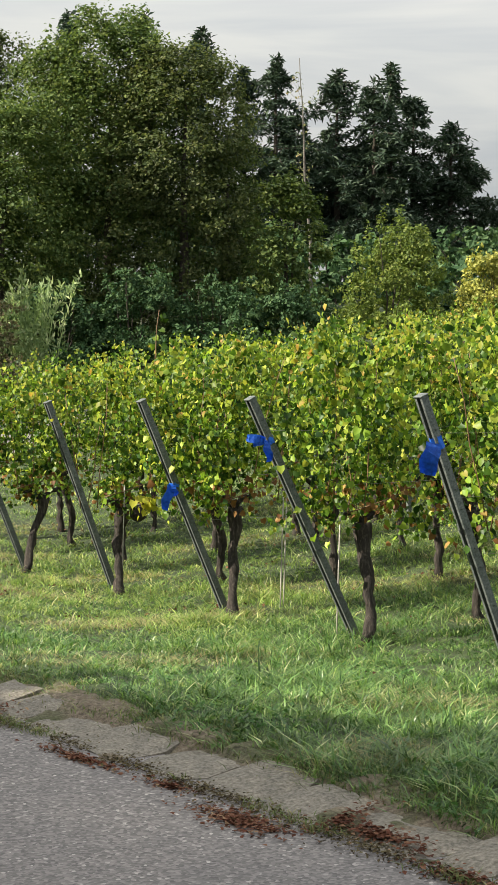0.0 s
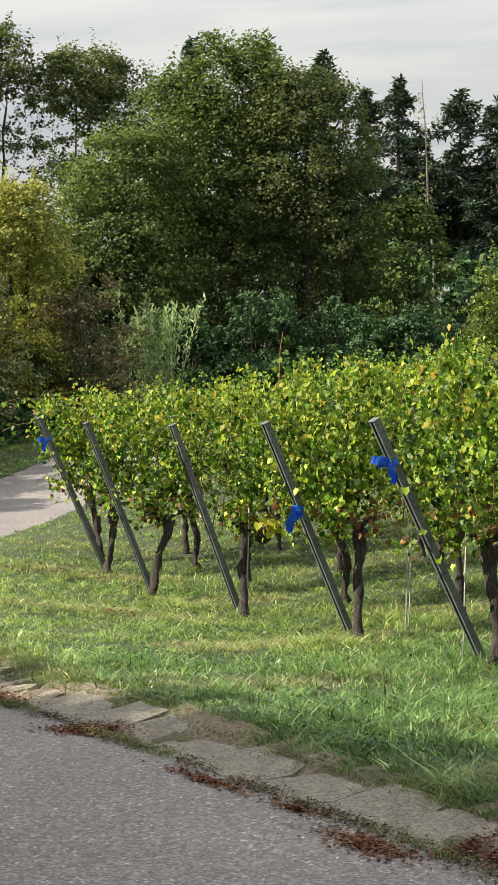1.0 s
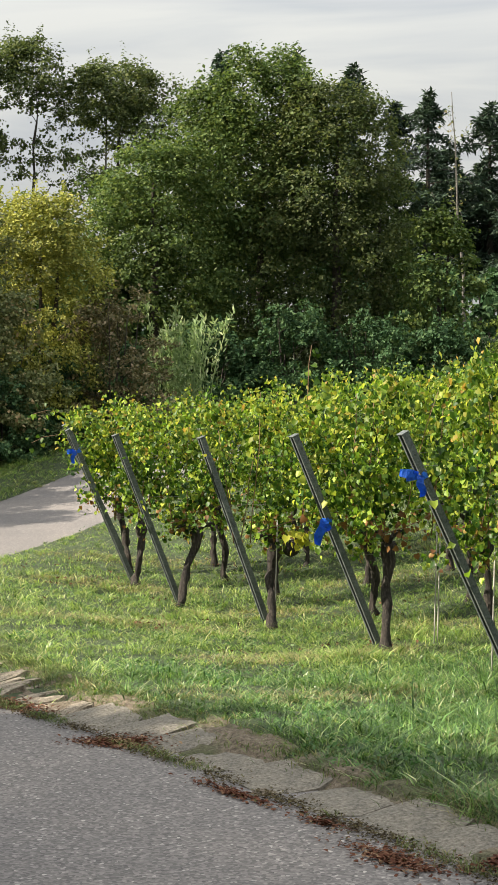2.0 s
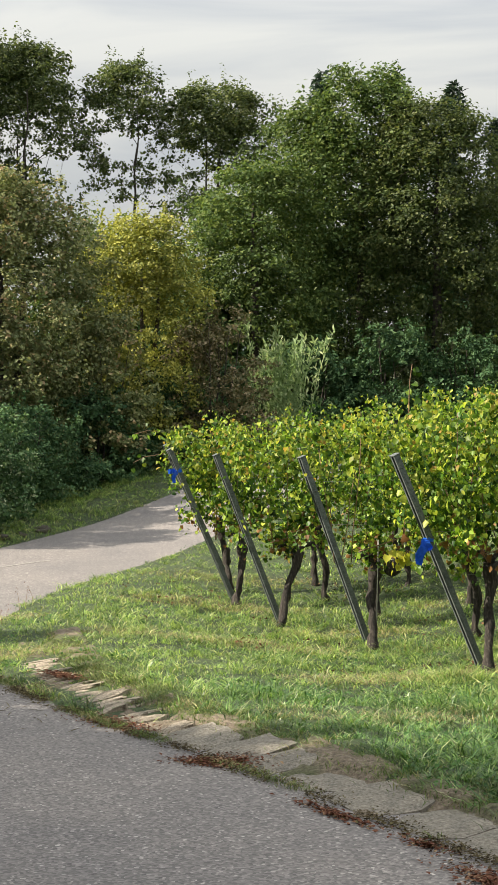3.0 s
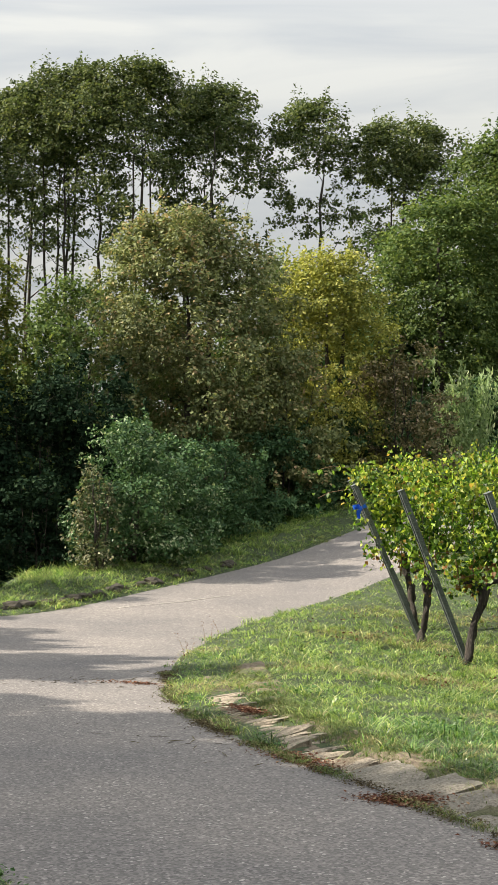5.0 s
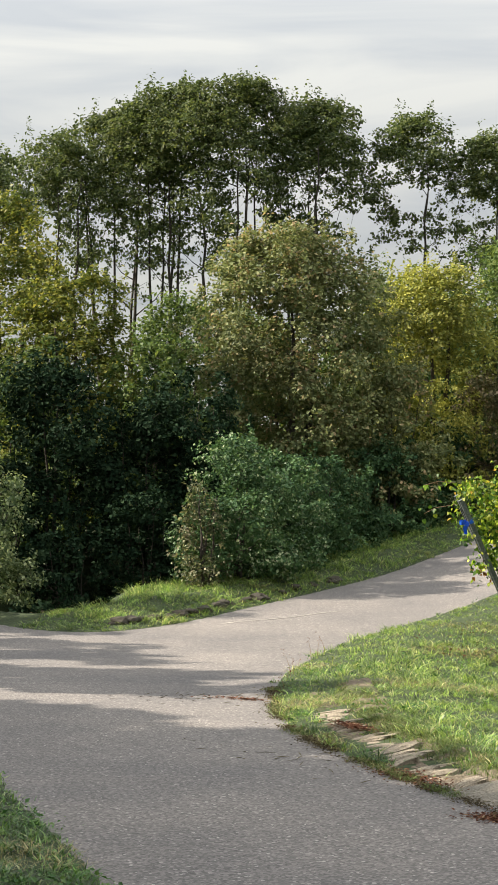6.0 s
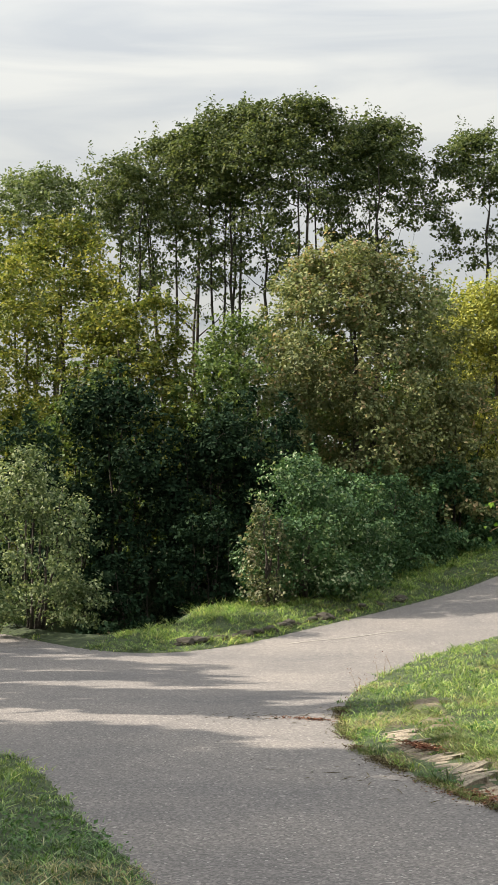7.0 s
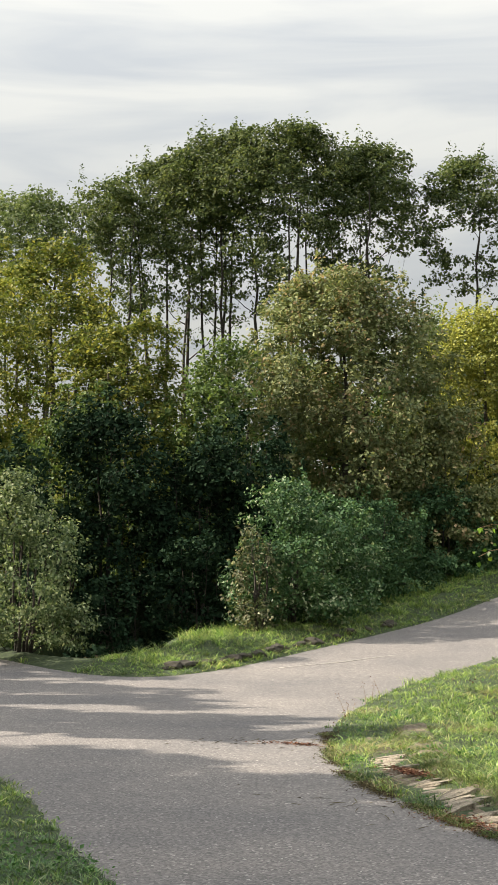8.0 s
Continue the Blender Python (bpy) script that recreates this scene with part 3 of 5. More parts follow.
# a pale dead stem among the conifers
def bare_tree(x, y, height, seed):
    gen = np.random.default_rng(seed)
    thing = tagged(piece("bare_tree", None), "thin bare pale tree with a few twigs at its top", "tree")
    thing.location = (x, y, at_ground(x, y) - 0.05)
    stems = [stem_path((0, 0, 0), (-0.35, 0, height), 0.065, gen)]
    ends, facing = boughs([(-0.3, 0, height * 0.88, 0.6, 0.6, height * 0.1), (-0.2, 0, height * 0.62, 0.5, 0.5, height * 0.14)], 26, gen)
    v, f = tubes(stems + limb_paths(stems, ends, gen, 0.012), 6)
    piece("trunk", mesh_of("trunk", v, f, PALE_BARK, True), thing)
    v, f = sprays(ends, facing, 5, 0.15, 0.1, gen)
    piece("crown", mesh_of("crown", v, f, LEAF_BROWN), thing)


bare_tree(11.7, 50.7, 13.4 - g(11.6, 50.7), 5)

# middle distance: single trees and shrubs, each with its own lobes above its foot
SHRUBS = [
    # name, x, y, top z, bottom z, width, leaves, size, material, label, seed
    ("small_tree", 8.8, 41.0, 8.2, 2.4, 2.2, 7000, 0.12, LEAF_GREEN, "slim light green tree in front of dark conifers", 201),
    ("round_shrub", 10.45, 36.5, 6.55, 2.6, 3.1, 16000, 0.085, LEAF_LIME, "rounded sunlit yellow-green shrub beyond the vines", 202),
    ("golden_shrub", 13.5, 38.2, 6.1, 2.6, 2.0, 7000, 0.1, LEAF_YELLOW, "golden brown shrub beyond the vines", 203),
    ("brown_tree", -4.3, 32.7, 8.1, 0.9, 5.0, 62000, 0.085, LEAF_BROWN, "broad tree with dull olive and brown autumn leaves", 204),
    ("yellow_tree", -1.45, 35.0, 7.5, 2.4, 3.2, 26000, 0.08, LEAF_YELLOW, "small tree with bright yellow autumn leaves", 205),
    ("yellow_green_tree", -8.6, 31.2, 6.9, 1.6, 3.4, 20000, 0.09, LEAF_YELGREEN, "small tree turning from green to yellow", 206),
    ("yellow_green_tree", -10.6, 32.4, 8.8, 1.6, 4.6, 30000, 0.09, LEAF_YELGREEN, "small tree turning from green to yellow", 207),
    ("yellow_green_tree", -13.2, 34.0, 9.6, 1.6, 4.0, 14000, 0.1, LEAF_YELGREEN, "small tree turning from green to yellow", 228),
    ("small_tree", -7.0, 36.0, 7.0, 1.6, 4.6, 16000, 0.1, LEAF_GREEN, "leafy green tree behind yellowing ones", 229),
    ("small_tree", -4.9, 36.4, 6.9, 1.6, 4.4, 12000, 0.1, LEAF_GREEN, "leafy green tree behind yellowing ones", 238),
    ("small_tree", -2.0, 38.0, 7.4, 1.6, 4.4, 12000, 0.1, LEAF_GREEN, "leafy green tree behind yellowing ones", 235),
    ("leaning_shrub", -2.3, 33.0, 5.4, 1.3, 3.4, 14000, 0.085, LEAF_BROWN, "arching shrub with brownish leaves and thin twigs", 225),
    ("leaning_shrub", 0.2, 34.6, 5.5, 1.5, 2.8, 12000, 0.08, LEAF_RUST, "arching shrub with brownish leaves and thin twigs", 208),
    ("roadside_bush", -7.95, 22.9, 3.15, 0.3, 2.3, 13000, 0.06, LEAF_SAGE, "loose pale green bush at the edge of the road", 209),
    ("climber", -4.65, 24.8, 2.6, 0.3, 0.85, 2200, 0.062, LEAF_CLIMBER, "pale sunlit climber hanging over the end of a hedge", 231),
    ("hedge_bush", -4.25, 25.8, 3.2, 0.5, 2.25, 21000, 0.062, LEAF_HEDGE, "rounded hedge bush with small glossy leaves", 210),
    ("hedge_bush", -3.9, 27.4, 3.1, 0.6, 2.2, 13000, 0.066, LEAF_HEDGE, "dark green clipped hedge bush beside the lane", 211),
    ("hedge_bush", -3.2, 29.5, 3.05, 0.8, 2.3, 12000, 0.07, LEAF_DARK, "dark green clipped hedge bush beside the lane", 212),
    ("hedge_bush", -2.2, 32.3, 3.45, 1.1, 2.5, 10000, 0.08, LEAF_DARK, "dark green clipped hedge bush beside the lane", 213),
    ("hedge_bush", -1.0, 35.3, 3.95, 1.2, 2.8, 10000, 0.09, LEAF_DARK, "dark green clipped hedge bush beside the lane", 214),
    ("hedge_bush", 0.4, 38.3, 4.6, 1.6, 3.2, 10000, 0.1, LEAF_DARK, "dark green hedge bush beneath tall trees", 215),
    # foliage that closes the hollow, its shade painted into the leaves
    ("dark_shrub", -9.1, 25.8, 4.0, 0.3, 2.2, 5000, 0.1, LEAF_HOLLOW_SHADE, "drooping shrub at the mouth of a hollow, leaves coloured near black as its shade", 224),
    ("dark_shrub", -6.4, 29.4, 4.8, -0.6, 3.2, 6000, 0.11, LEAF_HOLLOW_SHADE, "drooping shrub at the back of a hollow, leaves coloured near black as its shade", 226),
    ("dark_shrub", -7.2, 25.8, 1.9, -1.5, 2.0, 7000, 0.08, LEAF_HOLLOW_SHADE, "drooping shrub at the back of a hollow, leaves coloured near black as its shade", 240),
    ("dark_shrub", -6.0, 26.4, 2.4, -1.5, 1.8, 7000, 0.08, LEAF_HOLLOW_SHADE, "drooping shrub at the back of a hollow, leaves coloured near black as its shade", 241),
    ("dark_shrub", -8.6, 27.0, 2.6, -1.0, 2.0, 7000, 0.08, LEAF_HOLLOW_SHADE, "drooping shrub at the back of a hollow, leaves coloured near black as its shade", 242),
    ("dark_shrub", -5.1, 28.2, 4.4, 0.3, 1.9, 7000, 0.09, LEAF_HOLLOW_SHADE, "dense dark shrub in the shade of the wood", 227),
    ("dark_shrub", -8.3, 29.9, 3.6, -0.3, 3.2, 4000, 0.12, LEAF_HOLLOW_SHADE, "dense dark shrub in the shade of the wood", 233),
    ("dark_shrub", -5.4, 30.6, 3.4, 0.1, 3.2, 3500, 0.12, LEAF_HOLLOW_SHADE, "dense dark shrub in the shade of the wood", 234),
    ("overhanging_tree", -7.9, 27.6, 4.9, 1.5, 2.6, 9000, 0.09, LEAF_HOLLOW_SHADE, "low tree whose boughs overhang a hollow, leaves coloured near black as its shade", 230),
    ("overhanging_tree", -6.2, 27.8, 4.3, 1.4, 2.4, 8000, 0.09, LEAF_HOLLOW_SHADE, "low tree whose boughs overhang a hollow, leaves coloured near black as its shade", 232),
    ("dark_shrub", -9.0, 28.8, 5.4, 0.6, 3.0, 12000, 0.09, LEAF_GREEN, "dense green shrub at the edge of the wood", 216),
    ("dark_shrub", -6.7, 30.6, 5.7, 1.0, 3.0, 12000, 0.09, LEAF_GREEN, "dense green shrub at the edge of the wood", 217),
    ("dark_shrub", -10.9, 27.2, 5.2, 0.5, 3.0, 8000, 0.11, LEAF_GREEN, "dense green shrub at the edge of the wood", 218),
    ("dark_shrub", 2.6, 39.6, 5.0, 1.5, 3.2, 9000, 0.1, LEAF_DARK, "dense dark shrub in the shade of the wood", 236),
    ("dark_shrub", 4.6, 39.4, 5.4, 1.5, 3.6, 9000, 0.1, LEAF_DARK, "dense dark shrub in the shade of the wood", 219),
    ("dark_shrub", 6.6, 39.2, 5.2, 1.6, 3.6, 9000, 0.1, LEAF_DARK, "dense dark shrub in the shade of the wood", 220),
    ("dark_shrub", 8.6, 38.6, 4.9, 1.6, 3.0, 9000, 0.1, LEAF_DARK, "dense dark shrub in the shade of the wood", 221),
    ("dark_shrub", 12.0, 42.0, 6.0, 2.2, 5.0, 3000, 0.2, LEAF_DARK, "dense dark shrub in the shade of the wood", 222),
    ("dark_shrub", 16.5, 44.0, 6.5, 2.2, 5.0, 3000, 0.2, LEAF_DARK, "dense dark shrub in the shade of the wood", 223),
]
for name, x, y, top, bottom, width, n, size, leaf, label, seed in SHRUBS:
    z = g(x, y)
    is_tree = "tree" in name
    clipped = name == "hedge_bush"
    if is_tree and name != "overhanging_tree":
        crown = dome(width, max(0.05, bottom - z), top - z - 0.1, n // 40, np.random.default_rng(seed), width * 0.68, 0.0, 0.8)
    else:
        crown = lobed(width, max(0.05, bottom - z), top - z, seed, 14 if clipped else 12, skirt=0 if is_tree else 6)
    tree(name, x, y, crown, n, size, leaf, label, "tree" if is_tree else "bush",
         radius=0.06 if name == "overhanging_tree" else 0.1 if is_tree else 0.03, trunks=2 if is_tree else 5, seed=seed, spread=0.26 if is_tree else 0.17,
         group="shrubs along the wood's edge" if name == "dark_shrub" else "", ragged=0.05 if clipped else 0.14, spikes=0.1 if clipped else 0.3 if name in ("roadside_bush", "climber", "round_shrub") else 0.18,
         shell=0.3 if clipped else 0.15, droop=0.4 if name in ("climber", "overhanging_tree") else 0.0)

# thicket that closes the foot of the wood
for i, (x, y, top, width) in enumerate([(-17, 39, 6.0, 6), (-12.5, 39, 5.6, 5.5), (-8.5, 39, 5.6, 5), (-5.6, 39.5, 6.2, 4.5), (-2.6, 41, 7.2, 4.5), (-0.3, 42, 7.0, 4.5), (1.0, 47.5, 8.0, 5), (4.0, 47, 9.0, 5), (8, 48, 8.4, 6), (13, 54, 8.0, 8),
                                        (19, 56, 8.5, 9), (26, 58, 8.5, 9), (-22, 37, 7, 7)]):
    z = g(x, y)
    tree("thicket_shrub", x, y, lobed(width, 0.1, top - z, 300 + i, 10, skirt=5), 3000, 0.27, LEAF_DARK, "tangled dark undergrowth at the foot of the wood", "bush", radius=0.05, trunks=5,
         seed=320 + i, spread=0.4, group="undergrowth", branched=40)

def tall_weeds(x, y, height, wide, count, seed):
    """Upright stems with small pale leaves, thinning out to the tips."""
    gen = np.random.default_rng(seed)
    thing = tagged(piece("tall_weeds", None), "clump of tall upright pale green weeds", "weeds")
    thing.location = (x, y, at_ground(x, y) - 0.05)
    paths, P, N = [], [], []
    for _ in range(count):
        q = np.linspace(0, 1, 6)
        foot, tip = gen.normal(0, wide * 0.3, 2), gen.normal(0, 0.3, 2)
        h = height * gen.uniform(0.6, 1.0)
        pts = np.stack([foot[0] + tip[0] * q ** 2, foot[1] + tip[1] * q ** 2, h * q], 1)
        paths.append((pts, 0.014 * (1 - 0.8 * q) + 0.002))
        m = 120
        u = gen.uniform(0.15, 1.0, m)
        c = np.stack([np.interp(u, q, pts[:, i]) for i in range(3)], 1)
        P.append(c + gen.normal(0, 1, (m, 3)) * (0.16 * (1.08 - u))[:, None])
        N.append(gen.normal(0, 0.7, (m, 3)) * np.array([1, 1, 0.5]))
    v, f = tubes(paths, 4)
    tagged(piece("stems", mesh_of("stems", v, f, WEED_PALE), thing), kind="stuff")
    P, N = np.concatenate(P), np.concatenate(N)
    v, f = scatter(P, N, gen.uniform(0.09, 0.2, len(P)), NEEDLE_SHAPE, gen, gen.normal(0, 0.7, len(P)))
    tagged(piece("foliage", mesh_of("foliage", v, f, WEED_PALE), thing), kind="stuff")


tall_weeds(1.68, 36.4, 5.15 - g(1.68, 36.4), 1.1, 22, 380)

# trees beside the road that shade it
for i, (x, y, h, w) in enumerate([(-16.1, 12.2, 8.6, 4.4), (-14.7, 11.2, 8.6, 4.4), (-13.3, 10.1, 8.6, 4.4), (-12.0, 8.7, 8.6, 4.4), (-10.7, 7.2, 8.6, 4.4), (-9.4, 5.7, 8.6, 4.4), (-8.0, 4.2, 8.6, 4.4), (-6.5, 2.7, 8.6, 4.4), (-4.9, 0.9, 8.6, 4.4), (-3.5, -0.9, 8.6, 4.4)]
                                 + [(-13.5, 11.9, 6.6, 4.4), (-12.1, 10.9, 6.6, 4.4), (-10.7, 9.8, 6.6, 4.4), (-9.4, 8.4, 6.6, 4.4), (-8.1, 6.9, 6.6, 4.4), (-6.8, 5.4, 6.6, 4.4), (-5.4, 3.9, 6.6, 4.4)]
                                 + [(-13.6, 14.9, 8.4, 1.7), (-14.5, 16.2, 8.4, 2.0), (-15.5, 17.6, 8.4, 2.4), (-16.5, 19.2, 8.4, 2.8), (-17.5, 20.8, 8.4, 3.0)]
                                 + [(-19.2, 12.3, 10.4, 4.2), (-17.8, 11.3, 10.4, 4.2), (-16.4, 10.2, 10.4, 4.2), (-15.1, 8.8, 10.4, 4.2), (-13.8, 7.3, 10.4, 4.2), (-12.5, 5.8, 10.4, 4.2), (-11.1, 4.3, 10.4, 4.2), (-9.6, 2.8, 10.4, 4.2)]):
    tree("roadside_tree", x, y, lobed(w, 0.4, h + 0.05, 340 + i, 12, skirt=5), 1500 if 17 <= i < 22 else 4400, 0.45, LEAF_GREEN, "bushy green tree beside the road", "tree", radius=0.12, seed=350 + i, spread=0.34,
         group="roadside trees", branched=60)


# ---------------------------------------------------------------- vineyard
def box_bm(lx, ly, lz, bevel=0.003):
    bm = bmesh.new()
    bmesh.ops.create_cube(bm, size=1.0, matrix=Matrix.Diagonal((lx, ly, lz, 1)))
    if bevel:
        bmesh.ops.bevel(bm, geom=bm.edges[:], offset=bevel, segments=1, affect="EDGES")
    return bm


def post_mesh(length):
    """A rolled steel section: a channel with folded lips and hooks cut along both edges."""
    sec = [(-0.026, -0.02), (0.026, -0.02), (0.026, 0.02), (0.012, 0.02), (0.012, 0.016), (0.021, 0.016), (0.021, -0.015), (-0.021, -0.015), (-0.021, 0.016), (-0.012, 0.016), (-0.012, 0.02), (-0.026, 0.02)]
    bm = bmesh.new()
    ends = [[bm.verts.new((x, y, z)) for x, y in sec] for z in (0, length)]
    n = len(sec)
    for i in range(n):
        bm.faces.new((ends[0][i], ends[0][(i + 1) % n], ends[1][(i + 1) % n], ends[1][i]))
    bm.faces.new(ends[1])
    bm.faces.new(ends[0][::-1])
    z = 0.35
    while z < length - 0.1:
        for s in (-1, 1):
            bmesh.ops.create_cube(bm, size=1.0, matrix=Matrix.Translation((s * 0.029, 0.0, z)) @ Matrix.Rotation(0.5 * s, 4, "Y") @ Matrix.Diagonal((0.004, 0.006, 0.012, 1)))
        z += 0.14
    return bm


ROWS_OF_VINES = {  # row: shift of its end along the row, lean of the end post, vines
    -1: (-0.1, 0.78, 4), 0: (-0.01, 0.97, 6), 1: (-0.04, 0.84, 7), 2: (-0.16, 0.72, 8), 3: (-0.26, 0.76, 9), 4: (-0.03, 0.84, 10), 4.55: (0.35, 0.9, 10)}
SPACING, GAP = 1.95, 1.15
GROWTH = {-1: 1.03, 0: 1.03, 1: 1.01, 2: 0.98, 3: 0.95, 4: 0.93, 4.55: 0.95}        # how tall a row has grown


def row_point(k, s):
    p = ROW_A + ROW_E * SPACING * k + ROW_U * (s + ROWS_OF_VINES[k][0])
    return float(p[0]), float(p[1])


UX = Matrix(((ROW_U[0], ROW_E[0], 0, 0), (ROW_U[1], ROW_E[1], 0, 0), (0, 0, 1, 0), (0, 0, 0, 1)))   # local x along the row


def end_post(k):
    lean = ROWS_OF_VINES[k][1]
    x, y = row_point(k, 0)
    z = at_ground(x, y)
    height = 1.86
    length = math.hypot(lean, height) + 0.25
    angle = math.atan2(lean, height)
    thing = tagged(piece("trellis_post", None), "slanting grey steel end post of a vine row", "post", "end posts of the vine rows")
    thing.matrix_basis = Matrix.Translation((x, y, z)) @ UX @ Matrix.Rotation(-angle, 4, "Y") @ Matrix.Translation((0, 0, -0.25)) @ Matrix.Rotation(math.pi / 2, 4, "Z") @ Matrix.Diagonal((1.4, 1.4, 1, 1))
    part("profile", post_mesh(length), STEEL, thing)
    bm = box_bm(0.06, 0.048, 0.012)
    cap = part("cap", bm, STEEL, thing, "folded steel cap")
    cap.location = (0, 0, length + 0.002)
    return thing, length


posts = {}
for k in ROWS_OF_VINES:
    posts[k] = end_post(k)


def line_post(k, s):
    x, y = row_point(k, s)
    thing = tagged(piece("trellis_post", None), "upright grey steel post in a vine row", "post", "line posts of the vine rows")
    thing.matrix_basis = Matrix.Translation((x, y, at_ground(x, y) - 0.25)) @ UX
    part("profile", post_mesh(2.25), STEEL, thing)


for k, (_, lean, n) in ROWS_OF_VINES.items():
    for j in range(4, n, 4):
        line_post(k, (j + 0.5) * GAP)


def row_wires(k):
    _, lean, n = ROWS_OF_VINES[k]
    paths = []
    for h, frac in ((0.82, 0.46), (1.2, 0.68), (1.62, 0.92)):
        pts = []
        for s in np.linspace(-lean * frac, n * GAP, 14):
            x, y = row_point(k, float(s))
            pts.append((x, y, at_ground(*row_point(k, max(0.0, float(s)))) + h))
        paths.append((pts, np.full(14, 0.0016)))
    v, f = tubes(paths, 4)
    tagged(piece("trellis_wire", mesh_of("trellis_wire", v, f, WIRE)), "thin steel wires strung along a vine row", "wire", "wires of the vine rows")


for k in ROWS_OF_VINES:
    row_wires(k)


def vine_trunk(gen, aside=0.0):
    n = 12
    s = np.linspace(0, 1, n)
    height = gen.uniform(0.86, 0.98)
    pts = np.stack([np.cumsum(gen.normal(0, 0.013, n)) + 0.07 * s * gen.normal(), np.cumsum(gen.normal(0, 0.012, n)), s * height - 0.06], 1)
    pts[:, 1] += aside * (1 - s) ** 1.5
    pts[:, 0] += 0.6 * aside * (1 - s) ** 1.5
    rad = 0.038 + 0.014 * (s < 0.12) + 0.036 * np.exp(-((s - 0.93) / 0.12) ** 2) + gen.normal(0, 0.007, n)
    paths = [(pts, rad)]
    for side in (-1, 1):
        q = np.linspace(0, 1, 6)
        ln = gen.uniform(0.13, 0.27)
        arm = pts[-1] + np.stack([side * ln * q, gen.normal(0, 0.015, 6) * q, 0.09 * np.sin(q * 2.2) + gen.normal(0, 0.008, 6)], 1)
        paths.append((arm, 0.028 * (1 - 0.6 * q)))
    v, f = tubes(paths, 9)
    v = v + gen.normal(0, 0.007, v.shape)
    return v, f, pts[-1]


def vine_foliage(gen, first, count, reach):
    n = count
    c = 17                                               # canes that carry the leaves
    bx, by = gen.uniform(-min(0.62, reach), 0.62, c), gen.normal(0, 0.05, c)
    if first and reach > 0.6:
        bx[:2] = gen.uniform(-reach, -0.55, 2)
    tx, ty, tz = bx + gen.normal(0, 0.13, c), by + gen.normal(0, 0.15, c), gen.uniform(1.92, 2.44, c)
    k = gen.integers(0, c, n)
    u = gen.beta(1.15, 0.95, n)
    start = np.where(bx < -0.62, 1.45, 0.9 + 0.13 * np.sin(bx * 7 + gen.uniform(0, 6)))
    x = bx[k] + (tx - bx)[k] * u + gen.normal(0, 0.1, n)
    z = start[k] + (tz - start)[k] * u + gen.normal(0, 0.04, n)
    fat = 0.07 + 0.09 * np.sin(np.pi * np.clip(u, 0, 1)) ** 0.7
    lump = np.clip(0.5 + np.sin(x * 9 + gen.uniform(0, 6)) * np.sin(z * 8 + x * 3 + gen.uniform(0, 6)) + 0.4 * np.sin(x * 17 + z * 13 + gen.uniform(0, 6)), 0, 1.3)
    fat = fat * (0.25 + 1.35 * lump)                     # lumps and hollows
    side = np.sign(gen.normal(size=n))
    y = by[k] + (ty - by)[k] * u + side * np.abs(gen.normal(0, 1, n)) * fat
    # leaves hang in bunches with dark gaps between
    seat = gen.integers(0, n, max(1, n // 16))
    own = seat[gen.integers(0, len(seat), n)]
    loose = gen.random(n) < 0.16
    x = np.where(loose, x, x[own] + gen.normal(0, 0.048, n))
    y = np.where(loose, y, y[own] + gen.normal(0, 0.035, n))
    z = np.where(loose, z, z[own] + gen.normal(0, 0.055, n))
    # shoots that stand over the top and hang out at the bottom
    m = 110
    shoot = gen.choice(9, m)
    sx, sy = gen.uniform(-0.55, 0.55, 9), gen.normal(0, 0.1, 9)
    up = gen.random(9) < 0.6
    t = gen.random(m)
    x = np.concatenate([x, sx[shoot] + gen.normal(0, 0.05, m)])
    z = np.concatenate([z, np.where(up[shoot], 2.14 + 0.3 * t, 1.04 - 0.26 * t)])
    y = np.concatenate([y, sy[shoot] + gen.normal(0, 0.05, m)])
    side = np.concatenate([side, np.sign(gen.normal(size=m))])
    n += m
    nrm = np.stack([gen.normal(-0.2, 0.8, n), side * gen.uniform(-0.15, 1.0, n), gen.uniform(-0.5, 1.0, n)], 1)
    size = (0.03 + 0.042 * gen.beta(1.3, 2.0, n)) * gen.uniform(0.9, 1.15, n)
    size[-m:] *= 0.8
    return scatter(np.stack([x, y, z], 1), nrm, size, VINE_SHAPE, gen, np.pi + gen.normal(0, 0.6, n))


def shoot_of(thing, pts, gen, material, count=16, size=0.08):
    """A single long shoot with its leaves."""
    pts = np.array(pts, float)
    v, f = tubes([(pts, np.linspace(0.006, 0.003, len(pts)))], 5)
    shoot = piece("shoot", mesh_of("shoot", v, f, CANE, True), thing)
    u = gen.uniform(0.15, 1.0, count) * (len(pts) - 1)
    c = np.stack([np.interp(u, np.arange(len(pts)), pts[:, i]) for i in range(3)], 1) + gen.normal(0, 0.055, (count, 3))
    v, f = scatter(c, np.stack([gen.normal(-0.3, 0.5, count), gen.normal(-0.5, 0.5, count), gen.uniform(0, 0.8, count)], 1), gen.uniform(0.6, 1.2, count) * size, VINE_SHAPE, gen, np.pi + gen.normal(0, 0.8, count))
    tagged(piece("leaves", mesh_of("leaves", v, f, material, True), shoot), kind="stuff")


def vine_canes(gen, head):
    out = []
    for i in range(5):
        x0 = head[0] + gen.uniform(-0.45, 0.45)
        q = np.linspace(0, 1, 5)
        pts = np.stack([x0 + gen.normal(0, 0.12) * q + gen.normal(0, 0.012, 5), head[1] + gen.normal(0, 0.12) * q, head[2] + 0.03 + gen.uniform(0.8, 1.35) * q], 1)
        out.append(tubes([(pts, 0.0055 * (1 - 0.5 * q))], 5))
    return out


